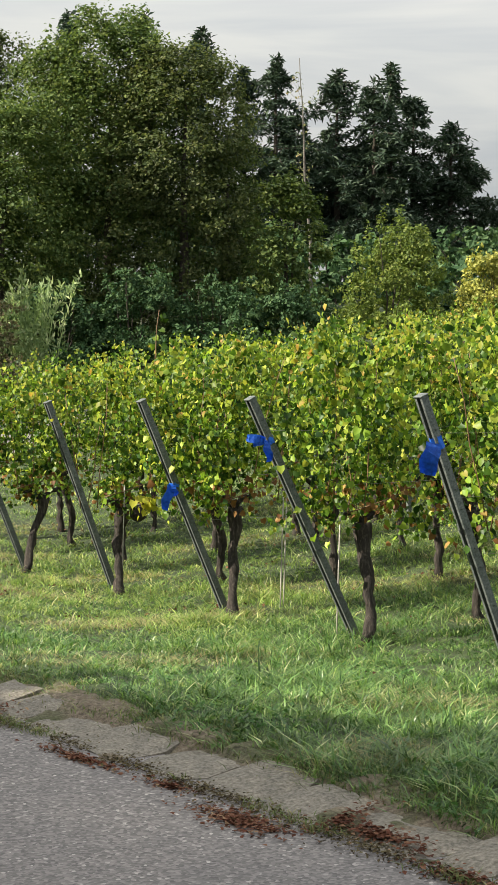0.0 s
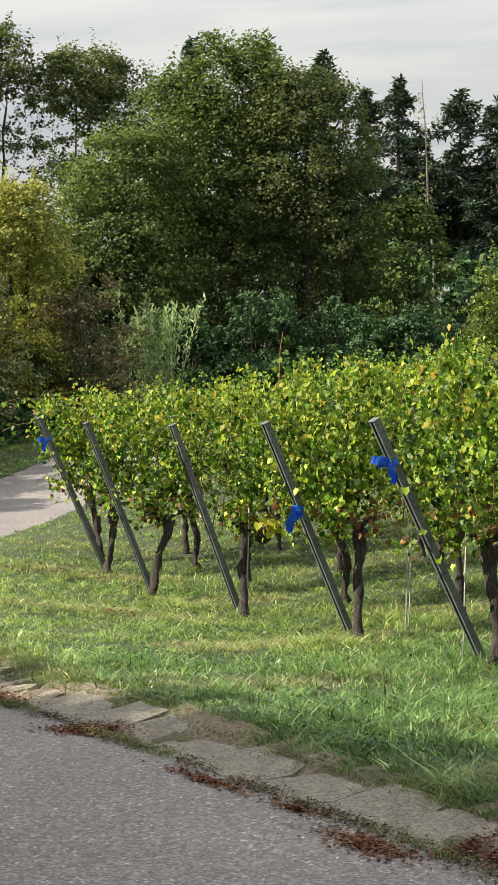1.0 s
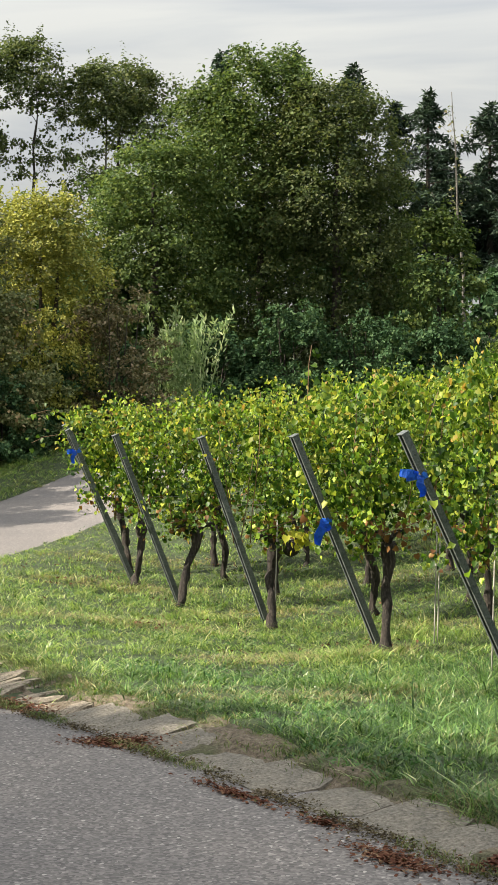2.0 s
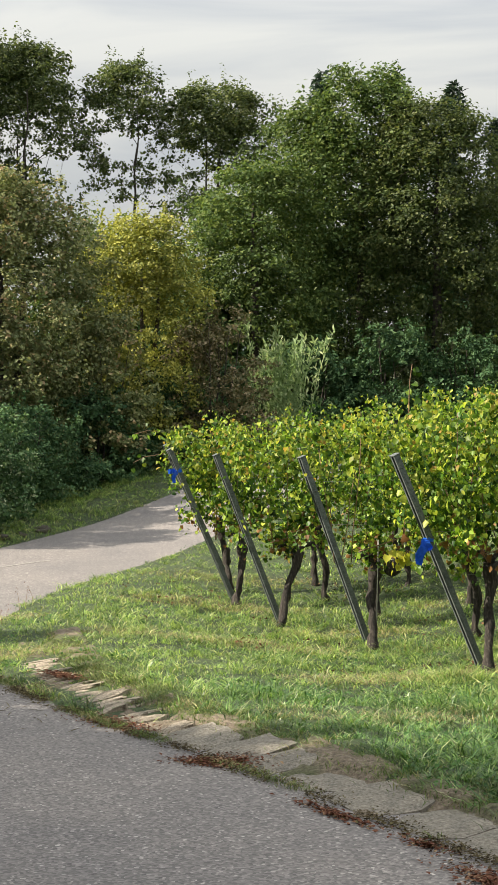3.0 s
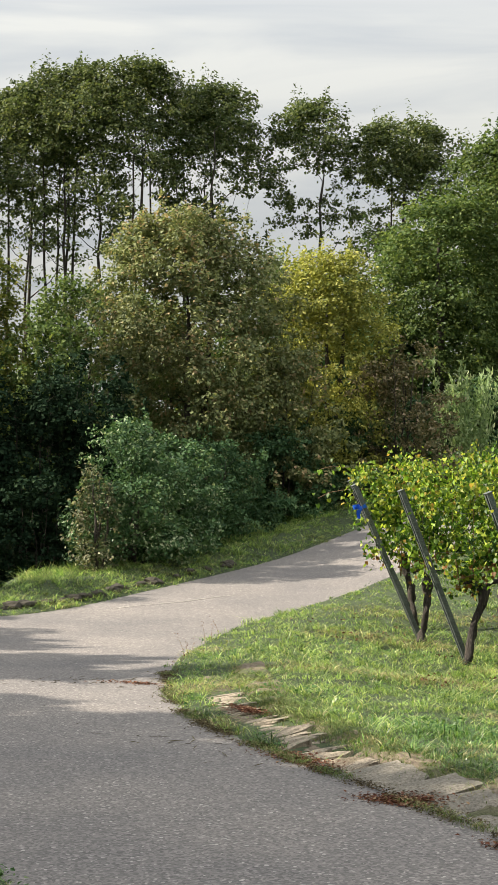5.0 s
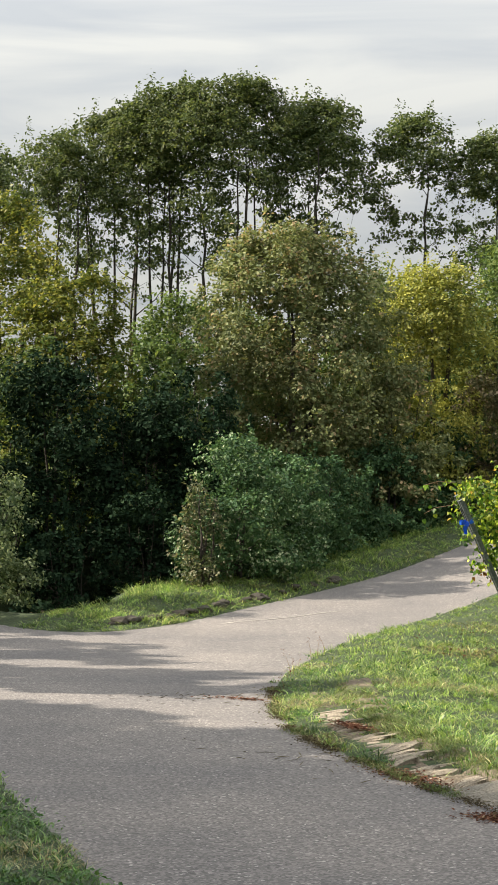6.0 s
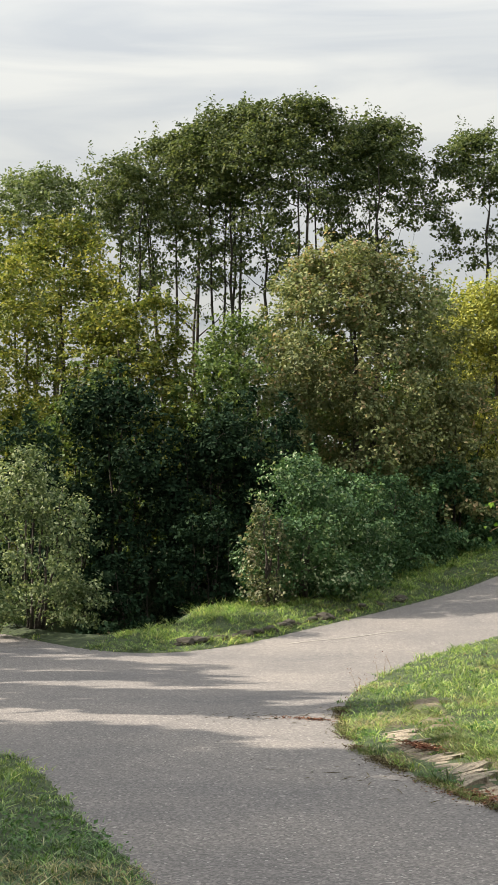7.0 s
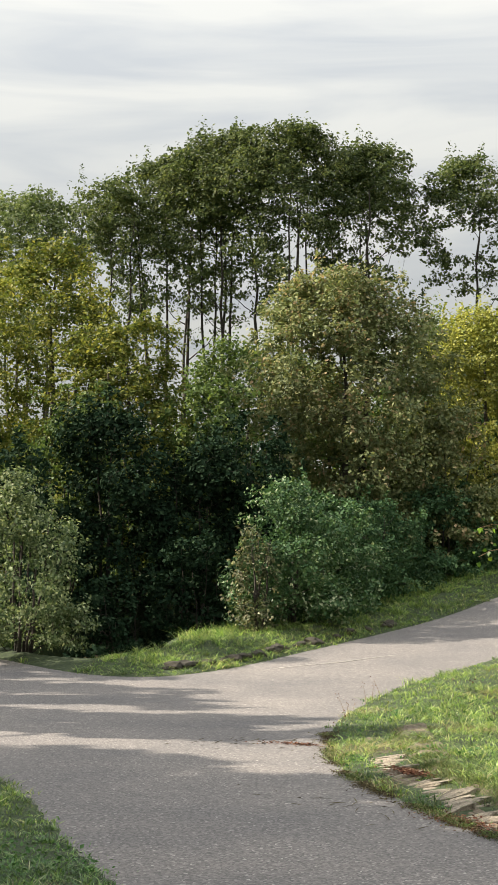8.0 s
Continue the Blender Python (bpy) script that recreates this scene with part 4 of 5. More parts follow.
def grapevine(seed, first, count, reach=0.8, lean=0.0):
    gen = np.random.default_rng(seed)
    thing = tagged(piece("grapevine", None), "gnarled grapevine with green and yellowing leaves tied to wires", "grapevine", "vines of the vineyard")
    v, f, head = vine_trunk(gen, -0.32 if first else 0.0)
    piece("trunk", mesh_of("trunk", v, f, VINE_BARK, True), thing)
    for v, f in vine_canes(gen, head):
        piece("cane", mesh_of("cane", v, f, CANE, True), thing)
    v, f = vine_foliage(gen, first, count, reach)
    v = v.reshape(-1, 7, 3)
    if lean:            # the end post stands clear of most leaves
        c = v[:, 6]
        v = v[~((np.abs(c[:, 0] + 0.07 + lean * c[:, 2]) < 0.1) & (c[:, 1] < 0.03) & (gen.random(len(c)) < 0.85))]
    f = np.arange(len(v))
    dry = (gen.random(len(f)) < 0.16) & (v[:, 6, 2] < 1.16)
    turned = ~dry & (gen.random(len(f)) < np.clip((v[:, 6, 2] - 1.5) / 0.8, 0.05, 0.5))
    for name, pick, leaf, label in (("foliage", ~turned & ~dry, VINE_LEAF, ""), ("dry_foliage", dry, LEAF_DRY, "dry brown leaves near the trunk"), ("top_foliage", turned, VINE_TOP, "yellowing leaves at the top")):
        w = v[pick]
        fan = np.asarray(VINE_SHAPE[1])[None] + (np.arange(len(w)) * 7)[:, None, None]
        tagged(piece(name, mesh_of(name, w.reshape(-1, 3), fan.reshape(-1, 3), leaf, True), thing, None, label), label, kind="stuff")
    return thing


kinds = [grapevine(400 + i, False, 1950) for i in range(6)]
laid = [False] * 6
for k, (_, lean, n) in ROWS_OF_VINES.items():
    for j in range(n):
        x, y = row_point(k, 0.07 + GAP * j)
        flip = Matrix.Rotation(math.pi if (j * 7 + round(k) * 3) % 2 else 0, 4, "Z")
        m = Matrix.Translation((x, y, at_ground(x, y))) @ UX @ Matrix.Diagonal((1, 1, GROWTH[k], 1))
        if j == 0:
            vine = grapevine(500 + round(k), True, 2600, 0.95 if k > 4 else 0.8 if k == 4 else 0.3 if k == -1 else 0.72, lean / 1.86)
            vine.matrix_basis = m
            gen = np.random.default_rng(520 + round(k))
            shoot_of(vine, [(-0.25, -0.14, 0.96), (0.0, -0.22, 1.04), (0.18, -0.24, 1.1), (0.4, -0.2, 1.2)], gen, LEAF_DRY, 30 if k in (0, 1) else 10, 0.05)
            if k > 4:        # a spray that hangs out past the end post
                shoot_of(vine, [(-0.7, 0, 2.05), (-0.95, 0, 2.12), (-1.2, 0, 2.15), (-1.38, 0.02, 2.1)], gen, VINE_LEAF, 18, 0.06)
                shoot_of(vine, [(-0.7, 0, 1.85), (-1.0, 0, 1.84), (-1.25, 0, 1.8), (-1.4, 0.0, 1.72)], gen, VINE_LEAF, 14, 0.06)
            if k == 1:        # boughs that have grown over the end post
                shoot_of(vine, [(-0.5, -0.14, 1.55), (-0.44, -0.2, 1.35), (-0.38, -0.2, 1.18), (-0.3, -0.18, 1.02)], gen, VINE_LEAF, 46, 0.062)
                shoot_of(vine, [(-0.42, -0.1, 1.5), (-0.3, -0.18, 1.3), (-0.24, -0.2, 1.12), (-0.12, -0.2, 0.92)], gen, LEAF_DRY, 24, 0.05)
            if k == 2:
                shoot_of(vine, [(0.36, 0, 2.15), (0.38, 0, 2.4), (0.39, 0, 2.65), (0.42, 0, 2.84)], gen, VINE_LEAF, 12, 0.062)
                bm = bmesh.new()
                bmesh.ops.create_icosphere(bm, subdivisions=3, radius=0.085, matrix=Matrix.Translation((0.17, -0.03, 0.78)))
                for vtx in bm.verts:
                    vtx.co += Vector((0, 0, 1)) * 0.012 * noise.noise(vtx.co * 18) + Vector((1, 0, 0)) * 0.012 * noise.noise(vtx.co * 14 + Vector((5, 2, 1)))
                part("burl", bm, VINE_BARK, vine, "dark swollen burl", True)
                shoot_of(vine, [(-0.05, -0.3, 0.9), (0.03, -0.36, 0.9), (0.1, -0.38, 0.92), (0.2, -0.36, 0.97)], gen, LEAF_LEMON, 30, 0.075)
            continue
        i = (j * 5 + round(k) * 3) % 6
        if laid[i]:
            copy_thing(kinds[i], m @ flip)
        else:
            kinds[i].matrix_basis, laid[i] = m @ flip, True


# thin rods that steady the first vines
def vine_stake(k, s, aside, height):
    x, y = row_point(k, s)
    thing = tagged(piece("vine_stake", None), "thin pale steel rod standing beside a vine", "stake", "stakes beside the vines")
    thing.location = (x + float(ROW_E[0]) * aside, y + float(ROW_E[1]) * aside, at_ground(x, y) - 0.1)
    q = np.linspace(0, 1, 4)
    v, f = tubes([(np.stack([0.03 * q, 0 * q, (height + 0.1) * q], 1), np.full(4, 0.006))], 6)
    piece("rod", mesh_of("rod", v, f, CHALK, True), thing)


for k, s, aside, height in ((0, -0.12, 0.1, 0.95), (1, 0.5, -0.1, 1.0), (1, 0.56, -0.06, 1.0), (2, 0.02, -0.1, 1.05), (-1, 0.2, 0.0, 0.95)):
    vine_stake(k, s, aside, height)


# ---------------------------------------------------------------- kerb of slabs
def kerb_line():
    """Points along the road's edge on the vineyard side, up to the corner."""
    pts = []
    d = np.diff(MAIN_LINE, axis=0)
    for p, q in zip(MAIN_LINE[:-1], d):
        n = np.array([q[1], -q[0]]) / np.hypot(*q)
        for s in np.linspace(0, 1, 40, endpoint=False):
            c = p + q * s + n * 1.21
            if 2.5 < c[1] < 15:
                for _ in range(6):
                    c = c - n * float(road_edge(np.array(c[0]), np.array(c[1]))) * 0.7
                pts.append(c)
    return np.array(pts)


def slab(gen, length, width, rise, thick=0.09):
    """A worn slab with an uneven, chipped top: x along the road, y away from it."""
    nx, ny = 6, 4
    bm = bmesh.new()
    top = {}
    for i in range(nx):
        for j in range(ny):
            u, w = i / (nx - 1), j / (ny - 1)
            edge = i in (0, nx - 1) or j in (0, ny - 1)
            x = (u - 0.5) * length + gen.normal(0, 0.012) * edge - (u - 0.5) * 0.07 * (j in (0, ny - 1)) * (i in (0, nx - 1))
            y = w * width + gen.normal(0, 0.014) * edge
            z = rise * w ** 1.3 + gen.normal(0, 0.004) - 0.014 * edge
            top[i, j] = bm.verts.new((x, y, z))
    for i in range(nx - 1):
        for j in range(ny - 1):
            bm.faces.new((top[i, j], top[i + 1, j], top[i + 1, j + 1], top[i, j + 1]))
    rim = [e for e in bm.edges if e.is_boundary]
    out = bmesh.ops.extrude_edge_only(bm, edges=rim)
    for vtx in [e for e in out["geom"] if isinstance(e, bmesh.types.BMVert)]:
        vtx.co.z -= thick
    bmesh.ops.recalc_face_normals(bm, faces=bm.faces[:])
    return bm


kerb = tagged(piece("kerb", None), "row of worn tilted stone slabs edging the road", "kerb", kind="structure")
line = kerb_line()
along = np.concatenate([[0], np.cumsum(np.hypot(*np.diff(line, axis=0).T))])
gen = np.random.default_rng(11)
s = 0.0
while np.interp(s, along, line[:, 1]) < 13.2:
    here = np.array([np.interp(s, along, line[:, 0]), np.interp(s, along, line[:, 1])])
    stony = here[1] > 9.3
    ln = gen.uniform(0.08, 0.17) if stony else gen.uniform(0.3, 0.68)
    nxt = np.array([np.interp(s + ln, along, line[:, 0]), np.interp(s + ln, along, line[:, 1])])
    t = (nxt - here) / np.hypot(*(nxt - here))
    inset = float(np.interp(here[1], [9.3, 11, 13.4], [0.02, 0.14, 0.32])) + (gen.normal(0, 0.03) if stony else 0.0)
    mid = (here + nxt) / 2 + np.array([t[1], -t[0]]) * inset
    if stony:
        bm = slab(gen, ln - gen.uniform(0.015, 0.045), gen.uniform(0.24, 0.4), gen.uniform(0.035, 0.06))
    else:
        bm = slab(gen, ln - gen.uniform(0.012, 0.05), gen.uniform(0.34, 0.46), gen.uniform(0.03, 0.07))
    ob = part("slab", bm, SANDSTONE if stony else CONCRETE, kerb)
    tilt = 0.06 if stony else 0.045
    ob.matrix_basis = Matrix(((t[0], t[1], 0, mid[0]), (t[1], -t[0], 0, mid[1]), (0, 0, 1, float(slope(mid[0], mid[1])) + 0.012 + 0.12 * (inset - 0.02) + (gen.uniform(-0.036, -0.004) if stony else 0)), (0, 0, 0, 1))) @ Matrix.Rotation(gen.normal(0, 0.14 if stony else 0.04), 4, "Z") @ Matrix.Rotation(gen.normal(0, tilt), 4, "X") @ Matrix.Rotation(gen.normal(0, tilt), 4, "Y")
    s += ln


# soil and moss washed over the slabs and heaped behind them
def bank_material():
    m, nt, bsdf, _ = material("kerb_soil")
    big, small = noise_node(nt, 1.7, 4), noise_node(nt, 38, 6, 0.7)
    dirt = ramp_node(nt, [(0.32, (0.06, 0.046, 0.032)), (0.5, (0.16, 0.125, 0.088)), (0.7, (0.3, 0.25, 0.19))])
    nt.links.new(small.outputs["Fac"], dirt.inputs["Fac"])
    moss = ramp_node(nt, [(0.3, (0.025, 0.03, 0.012)), (0.7, (0.1, 0.115, 0.042))])
    nt.links.new(small.outputs["Fac"], moss.inputs["Fac"])
    where = ramp_node(nt, [(0.48, (0, 0, 0)), (0.6, (0.9, 0.9, 0.9))])
    nt.links.new(big.outputs["Fac"], where.inputs["Fac"])
    nt.links.new(mix_node(nt, dirt.outputs["Color"], moss.outputs["Color"], where.outputs["Color"]), bsdf.inputs["Base Color"])
    bsdf.inputs["Roughness"].default_value = 0.95
    nt.links.new(bump_node(nt, small.outputs["Fac"], 0.9, 0.02), bsdf.inputs["Normal"])
    return m


fine = np.arange(0, along[-1], 0.03)
cx, cy = np.interp(fine, along, line[:, 0]), np.interp(fine, along, line[:, 1])
nx, ny = np.gradient(cy), -np.gradient(cx)
nl = np.hypot(nx, ny)
nx, ny = nx / nl, ny / nl
off = np.linspace(-0.1, 0.95, 32)
X, Y = cx[:, None] + nx[:, None] * off, cy[:, None] + ny[:, None] * off
rough = np.array([[noise.fractal(Vector((x * 2.3, y * 2.3, 0)), 0.6, 2.1, 6) for x, y in zip(rx, ry)] for rx, ry in zip(X, Y)])
inset = np.interp(cy, [9.3, 11, 13.4], [0.02, 0.14, 0.32])[:, None]
o = off - inset
heap = np.interp(o, [-0.4, -0.12, 0.0, 0.3, 0.42, 0.6, 0.9], [-0.05, -0.04, -0.02, 0.0, 0.055, 0.06, -0.12])
Z = slope(X, Y) + np.interp(cy, [9, 10.5, 13], [0.0, 0.012, 0.03])[:, None] + heap + (rough * 0.036 + 0.004) * np.interp(o, [-0.3, -0.1, 0.1, 0.9], [0.4, 0.6, 1.0, 1.0])
v = np.stack([X, Y, Z], -1).reshape(-1, 3)
i = (np.arange(len(fine) - 1)[:, None] * len(off) + np.arange(len(off) - 1)[None]).ravel()
f = np.stack([i, i + 1, i + len(off) + 1, i + len(off)], 1)
tagged(piece("kerb_soil", mesh_of("kerb_soil", v, f, bank_material(), True)), "brown soil and moss heaped over the kerb slabs", "soil", kind="structure")


# ---------------------------------------------------------------- ribbons on posts
def ribbon(k, frac, tails, seed, wide=0.05):
    """A strip of film knotted round a post: the band and its hanging tails."""
    gen = np.random.default_rng(seed)
    post, length = posts[k]
    c = post.matrix_basis @ Vector((0, 0, length * frac))
    thing = tagged(piece("ribbon", None), "bright blue plastic ribbon knotted round a post", "ribbon", "ribbons on the vine posts")
    thing.location = c
    axis = (post.matrix_basis.to_3x3() @ Vector((0, 0, 1))).normalized()
    bm = bmesh.new()
    bmesh.ops.create_cone(bm, cap_ends=False, segments=14, radius1=0.043, radius2=0.04, depth=wide)
    for vtx in bm.verts:
        vtx.co += Vector(gen.normal(0, 0.004, 3))
    bmesh.ops.solidify(bm, geom=bm.faces[:], thickness=0.003)
    band = part("band", bm, RIBBON, thing)
    band.rotation_mode = "QUATERNION"
    band.rotation_quaternion = Vector((0, 0, 1)).rotation_difference(axis)
    for dx, dz, w in tails:
        bm = bmesh.new()
        prev = None
        for i in range(7):
            u = i / 6
            mid = Vector((-0.03 + dx * u + 0.01 * math.sin(u * 9 + dx * 20), -0.045 - 0.02 * math.sin(u * 4), dz * u ** 1.2))
            half = w * (0.5 + 0.5 * math.sin(0.5 + u * 2.2)) * 0.5
            across = Vector((-dz, 0.015, dx)).normalized() * half
            now = (bm.verts.new(mid - across), bm.verts.new(mid + across + Vector((0, 0.012 * math.sin(u * 7), 0))))
            if prev:
                bm.faces.new((prev[0], prev[1], now[1], now[0]))
            prev = now
        bmesh.ops.solidify(bm, geom=bm.faces[:], thickness=0.002)
        part("tail", bm, RIBBON, thing)


ribbon(0, 0.85, [(-0.14, 0.02, 0.07), (0.03, -0.16, 0.06), (-0.1, -0.03, 0.05)], 21)
ribbon(-1, 0.855, [(-0.06, -0.2, 0.12), (-0.03, -0.21, 0.1)], 22, 0.08)
ribbon(1, 0.655, [(-0.07, -0.22, 0.08), (0.03, -0.1, 0.06)], 23)
ribbon(4, 0.88, [(-0.1, -0.02, 0.06), (-0.03, -0.15, 0.05)], 24)


# ---------------------------------------------------------------- grass and litter
def kerb_strip(x, y):
    side = x - np.interp(y, MAIN_LINE[:, 1], MAIN_LINE[:, 0])
    return (side > 0) & (y < 13.6)


def blades(x, y, height, width, gen, lie=1.7):
    n = len(x)
    z = turf(x, y) - 0.01
    a = gen.uniform(0, 2 * np.pi, n)
    bend = gen.uniform(0.2, lie, n) * height
    b = a + gen.normal(np.pi / 2, 0.5, n)
    wx, wy = np.cos(a) * width / 2, np.sin(a) * width / 2
    lx, ly = np.cos(b) * bend, np.sin(b) * bend
    v = np.empty((n, 4, 3))
    v[:, 0] = np.stack([x, y, z], 1)
    v[:, 1] = np.stack([x + wx + lx * 0.3, y + wy + ly * 0.3, z + height * 0.55], 1)
    v[:, 2] = np.stack([x - wx + lx * 0.3, y - wy + ly * 0.3, z + height * 0.55], 1)
    v[:, 3] = np.stack([x + lx, y + ly, z + height * 0.92], 1)
    i = (np.arange(n) * 4)[:, None]
    f = np.concatenate([i + [0, 1, 2], i + [2, 1, 3]])
    return v.reshape(-1, 3), f


gen = np.random.default_rng(31)
N = 700000
dist = 5.0 * (34 / 5.0) ** gen.random(N) ** 0.92
az = gen.uniform(-0.42, 0.40, N)
x, y = dist * np.sin(az), dist * np.cos(az)
x[:128000], y[:128000] = gen.uniform(-9.5, 1.5, 128000), gen.uniform(19.5, 34, 128000)          # the verge beyond the lane
far_off = (np.arange(N) < 128000) & ((x > np.interp(y, LANE_LINE[:, 1], LANE_LINE[:, 0])) | (road_edge(x, y) > 2.2))
x[far_off], y[far_off] = -3.3, 13.1
dist = np.hypot(x, y)
d = road_edge(x, y)
strip = kerb_strip(x, y)
tuft = np.sin(x * 3.1 + np.sin(y * 2.3) * 1.7) * np.sin(y * 2.9 + np.cos(x * 2.1) * 1.5)
inset = np.interp(y, [9.3, 11, 13.4], [0.0, 0.14, 0.32])
on_stone = strip & (d > inset) & (d < inset + np.where(y < 9.3, 0.40, 0.36) + gen.normal(0, 0.07, N)) & (gen.random(N) < np.where(y < 9.3, 0.97, np.interp(y, [9.3, 11.5, 13.4], [0.95, 0.88, 0.7])))
bare = line_distance(x, y, np.array([(-7.0, 21.6), (-7.3, 25), (-7.0, 30)])) < 0.5 + 1.0 * np.clip((y - 22.0) / 1.0, 0, 1) + gen.normal(0, 0.1, N)
keep = (d > 0.02 + gen.normal(0, 0.04, N)) & ~on_stone & ~(strip & (y < 9.3) & (d < 0.4) & (gen.random(N) < 0.9)) & ~bare & (gen.random(N) < 0.8 + 0.2 * tuft) & ~(strip & (d < inset + 0.05) & (y < 10.4) & (gen.random(N) < 0.9))
x, y, d, tuft, dist = x[keep], y[keep], d[keep], tuft[keep], dist[keep]
n = len(x)
lush = np.clip(np.sin(x * 1.3 + 2 * np.sin(y * 0.9)) * np.sin(y * 1.1 + x * 0.5), 0, 1)
height = (0.04 + 0.016 * tuft + 0.03 * lush) * gen.uniform(0.5, 1.8, n) * np.clip(0.6 + d * 0.4, 0.5, 1.1)
width = gen.uniform(0.0026, 0.0056, n) * np.clip(dist / 9.5, 0.7, 2.6)
# a third of the blades grow in tufts, arching out from their middle
tufted = gen.random(n) < 0.38
seat = np.flatnonzero(~tufted)[gen.integers(0, (~tufted).sum(), 9000)]
which = seat[gen.integers(0, 9000, n)]
out = gen.normal(0, 0.028, (n, 2))
x = np.where(tufted, x[which] + out[:, 0], x)
y = np.where(tufted, y[which] + out[:, 1], y)
height = np.where(tufted, height[which] * gen.uniform(0.8, 1.6, n) + 0.01, height * 0.85)
# the near side takes the darker blades, shade painted in by position
shaded_side = 11.4 - y + 0.45 * x + 0.7 * np.sin(x * 2.2 + np.sin(y * 1.7)) + gen.normal(0, 0.5, n) > 0
height = np.where(shaded_side, height * (0.8 + 0.4 * np.clip((lush - 0.35) * 3, 0, 1)), np.where((x < -1) & (y > 20), height * 1.5, height))
for name, pick, leaf, label in (("grass", ~shaded_side, GRASS, "short bright green grass with a few dry blades"), ("shade_grass", shaded_side, SHADE_GRASS, "grass beside the kerb, coloured deeper green for the shade there")):
    v, f = blades(x[pick], y[pick], height[pick], width[pick], gen, 2.5)
    tagged(piece(name, mesh_of(name, v, f, leaf)), label, "grass", kind="stuff")

# mown dry grass lying in swathes, and low broad-leaved weeds
swathe = np.sin(x * 0.9 + y * 0.55 + np.sin(y * 0.8)) * np.sin(y * 2.6 - x * 0.5 + np.sin(x * 1.6))
pick = (swathe > 0.5) & (gen.random(n) < np.where(shaded_side, 0.35, 0.85)) & (dist < 22)
v, f = blades(x[pick], y[pick], height[pick] * 0.5 + gen.uniform(0.02, 0.045, pick.sum()), width[pick] * 0.9, gen, 3.6)
tagged(piece("dry_grass", mesh_of("dry_grass", v, f, STRAW)), "dry straw-coloured cut grass lying in patches", "grass", kind="stuff")
pick = (swathe < -0.25) & (gen.random(n) < 0.16) & (dist < 20)
m = pick.sum()
wz = turf(x[pick], y[pick]) + gen.uniform(0.01, 0.09, m)
nrm = np.stack([gen.normal(0, 0.6, m), gen.normal(0, 0.6, m), np.ones(m)], 1)
v, f = scatter(np.stack([x[pick], y[pick], wz], 1), nrm, gen.uniform(0.014, 0.04, m), LEAF_SHAPE, gen)
tagged(piece("weeds", mesh_of("weeds", v, f, WEED)), "low broad-leaved weeds among the grass", "weeds", kind="stuff")


def litter(cx, cy, rx, ry, turn, n, gen):
    n = int(n * 1.2)
    rx, ry = rx * 0.72, ry * 0.9
    a, r = gen.uniform(0, 2 * np.pi, n), np.sqrt(gen.random(n)) * np.abs(gen.normal(0.7, 0.5, n))
    px, py = np.cos(a) * r * rx, np.sin(a) * r * ry
    x = cx + px * math.cos(turn) - py * math.sin(turn)
    y = cy + px * math.sin(turn) + py * math.cos(turn)
    z = slope(x, y) + 0.008 + 0.06 * np.clip(road_edge(x, y) / 0.3, 0, 1)
    nrm = np.stack([gen.normal(0, 0.25, n), gen.normal(0, 0.25, n), np.ones(n)], 1)
    return scatter(np.stack([x, y, z], 1), nrm, gen.uniform(0.01, 0.032, n), LEAF_SHAPE, gen)


gen = np.random.default_rng(33)
vs, fs, base = [], [], 0
for cx, cy, rx, ry, turn, n in ((1.12, 6.15, 0.42, 0.12, -1.1, 900), (1.6, 5.75, 0.4, 0.08, -1.1, 450), (1.75, 5.2, 0.5, 0.08, -1.1, 400), (0.05, 8.75, 0.35, 0.15, -0.6, 1500), (-0.6, 10.1, 0.8, 0.12, -1.0, 900), (0.6, 7.4, 0.5, 0.06, -1.1, 500), (-2.3, 14.3, 0.6, 0.15, -0.3, 300), (-1.11, 12.11, 0.45, 0.12, -1.0, 900), (2.17, 6.2, 0.22, 0.1, -1.0, 260), (1.5, 6.0, 0.3, 0.05, 0.4, 200), (0.93, 6.78, 0.3, 0.08, -1.0, 200)):
    v, f = litter(cx, cy, rx, ry, turn, n, gen)
    vs.append(v)
    fs.append(f + base)
    base += len(v)
tagged(piece("leaf_litter", mesh_of("leaf_litter", np.concatenate(vs), np.concatenate(fs), LITTER)), "reddish brown leaf litter washed into the gutter", "litter", kind="stuff")


# moss, grit and needles caught along the gutter
gen = np.random.default_rng(35)
pts = line[gen.integers(0, len(line), 28000)] + gen.normal(0, 0.05, (28000, 2)) * gen.uniform(0.4, 1.5, (28000, 1))
x, y = pts[:, 0], pts[:, 1]
patch = np.sin(x * 5 + 3 * np.sin(y * 3)) * np.sin(y * 4.1)
keep = (patch > -0.45) & (gen.random(28000) < 0.5 + 0.5 * patch)
x, y = x[keep], y[keep]
n = len(x)
v, f = scatter(np.stack([x, y, slope(x, y) + 0.012 + 0.03 * np.clip(road_edge(x, y), 0, 1)], 1), np.stack([gen.normal(0, 0.4, n), gen.normal(0, 0.4, n), np.ones(n)], 1), gen.uniform(0.007, 0.022, n), LEAF_SHAPE, gen)
tagged(piece("gutter_moss", mesh_of("gutter_moss", v, f, MOSS)), "dark moss and grit along the road's edge", "moss", kind="stuff")

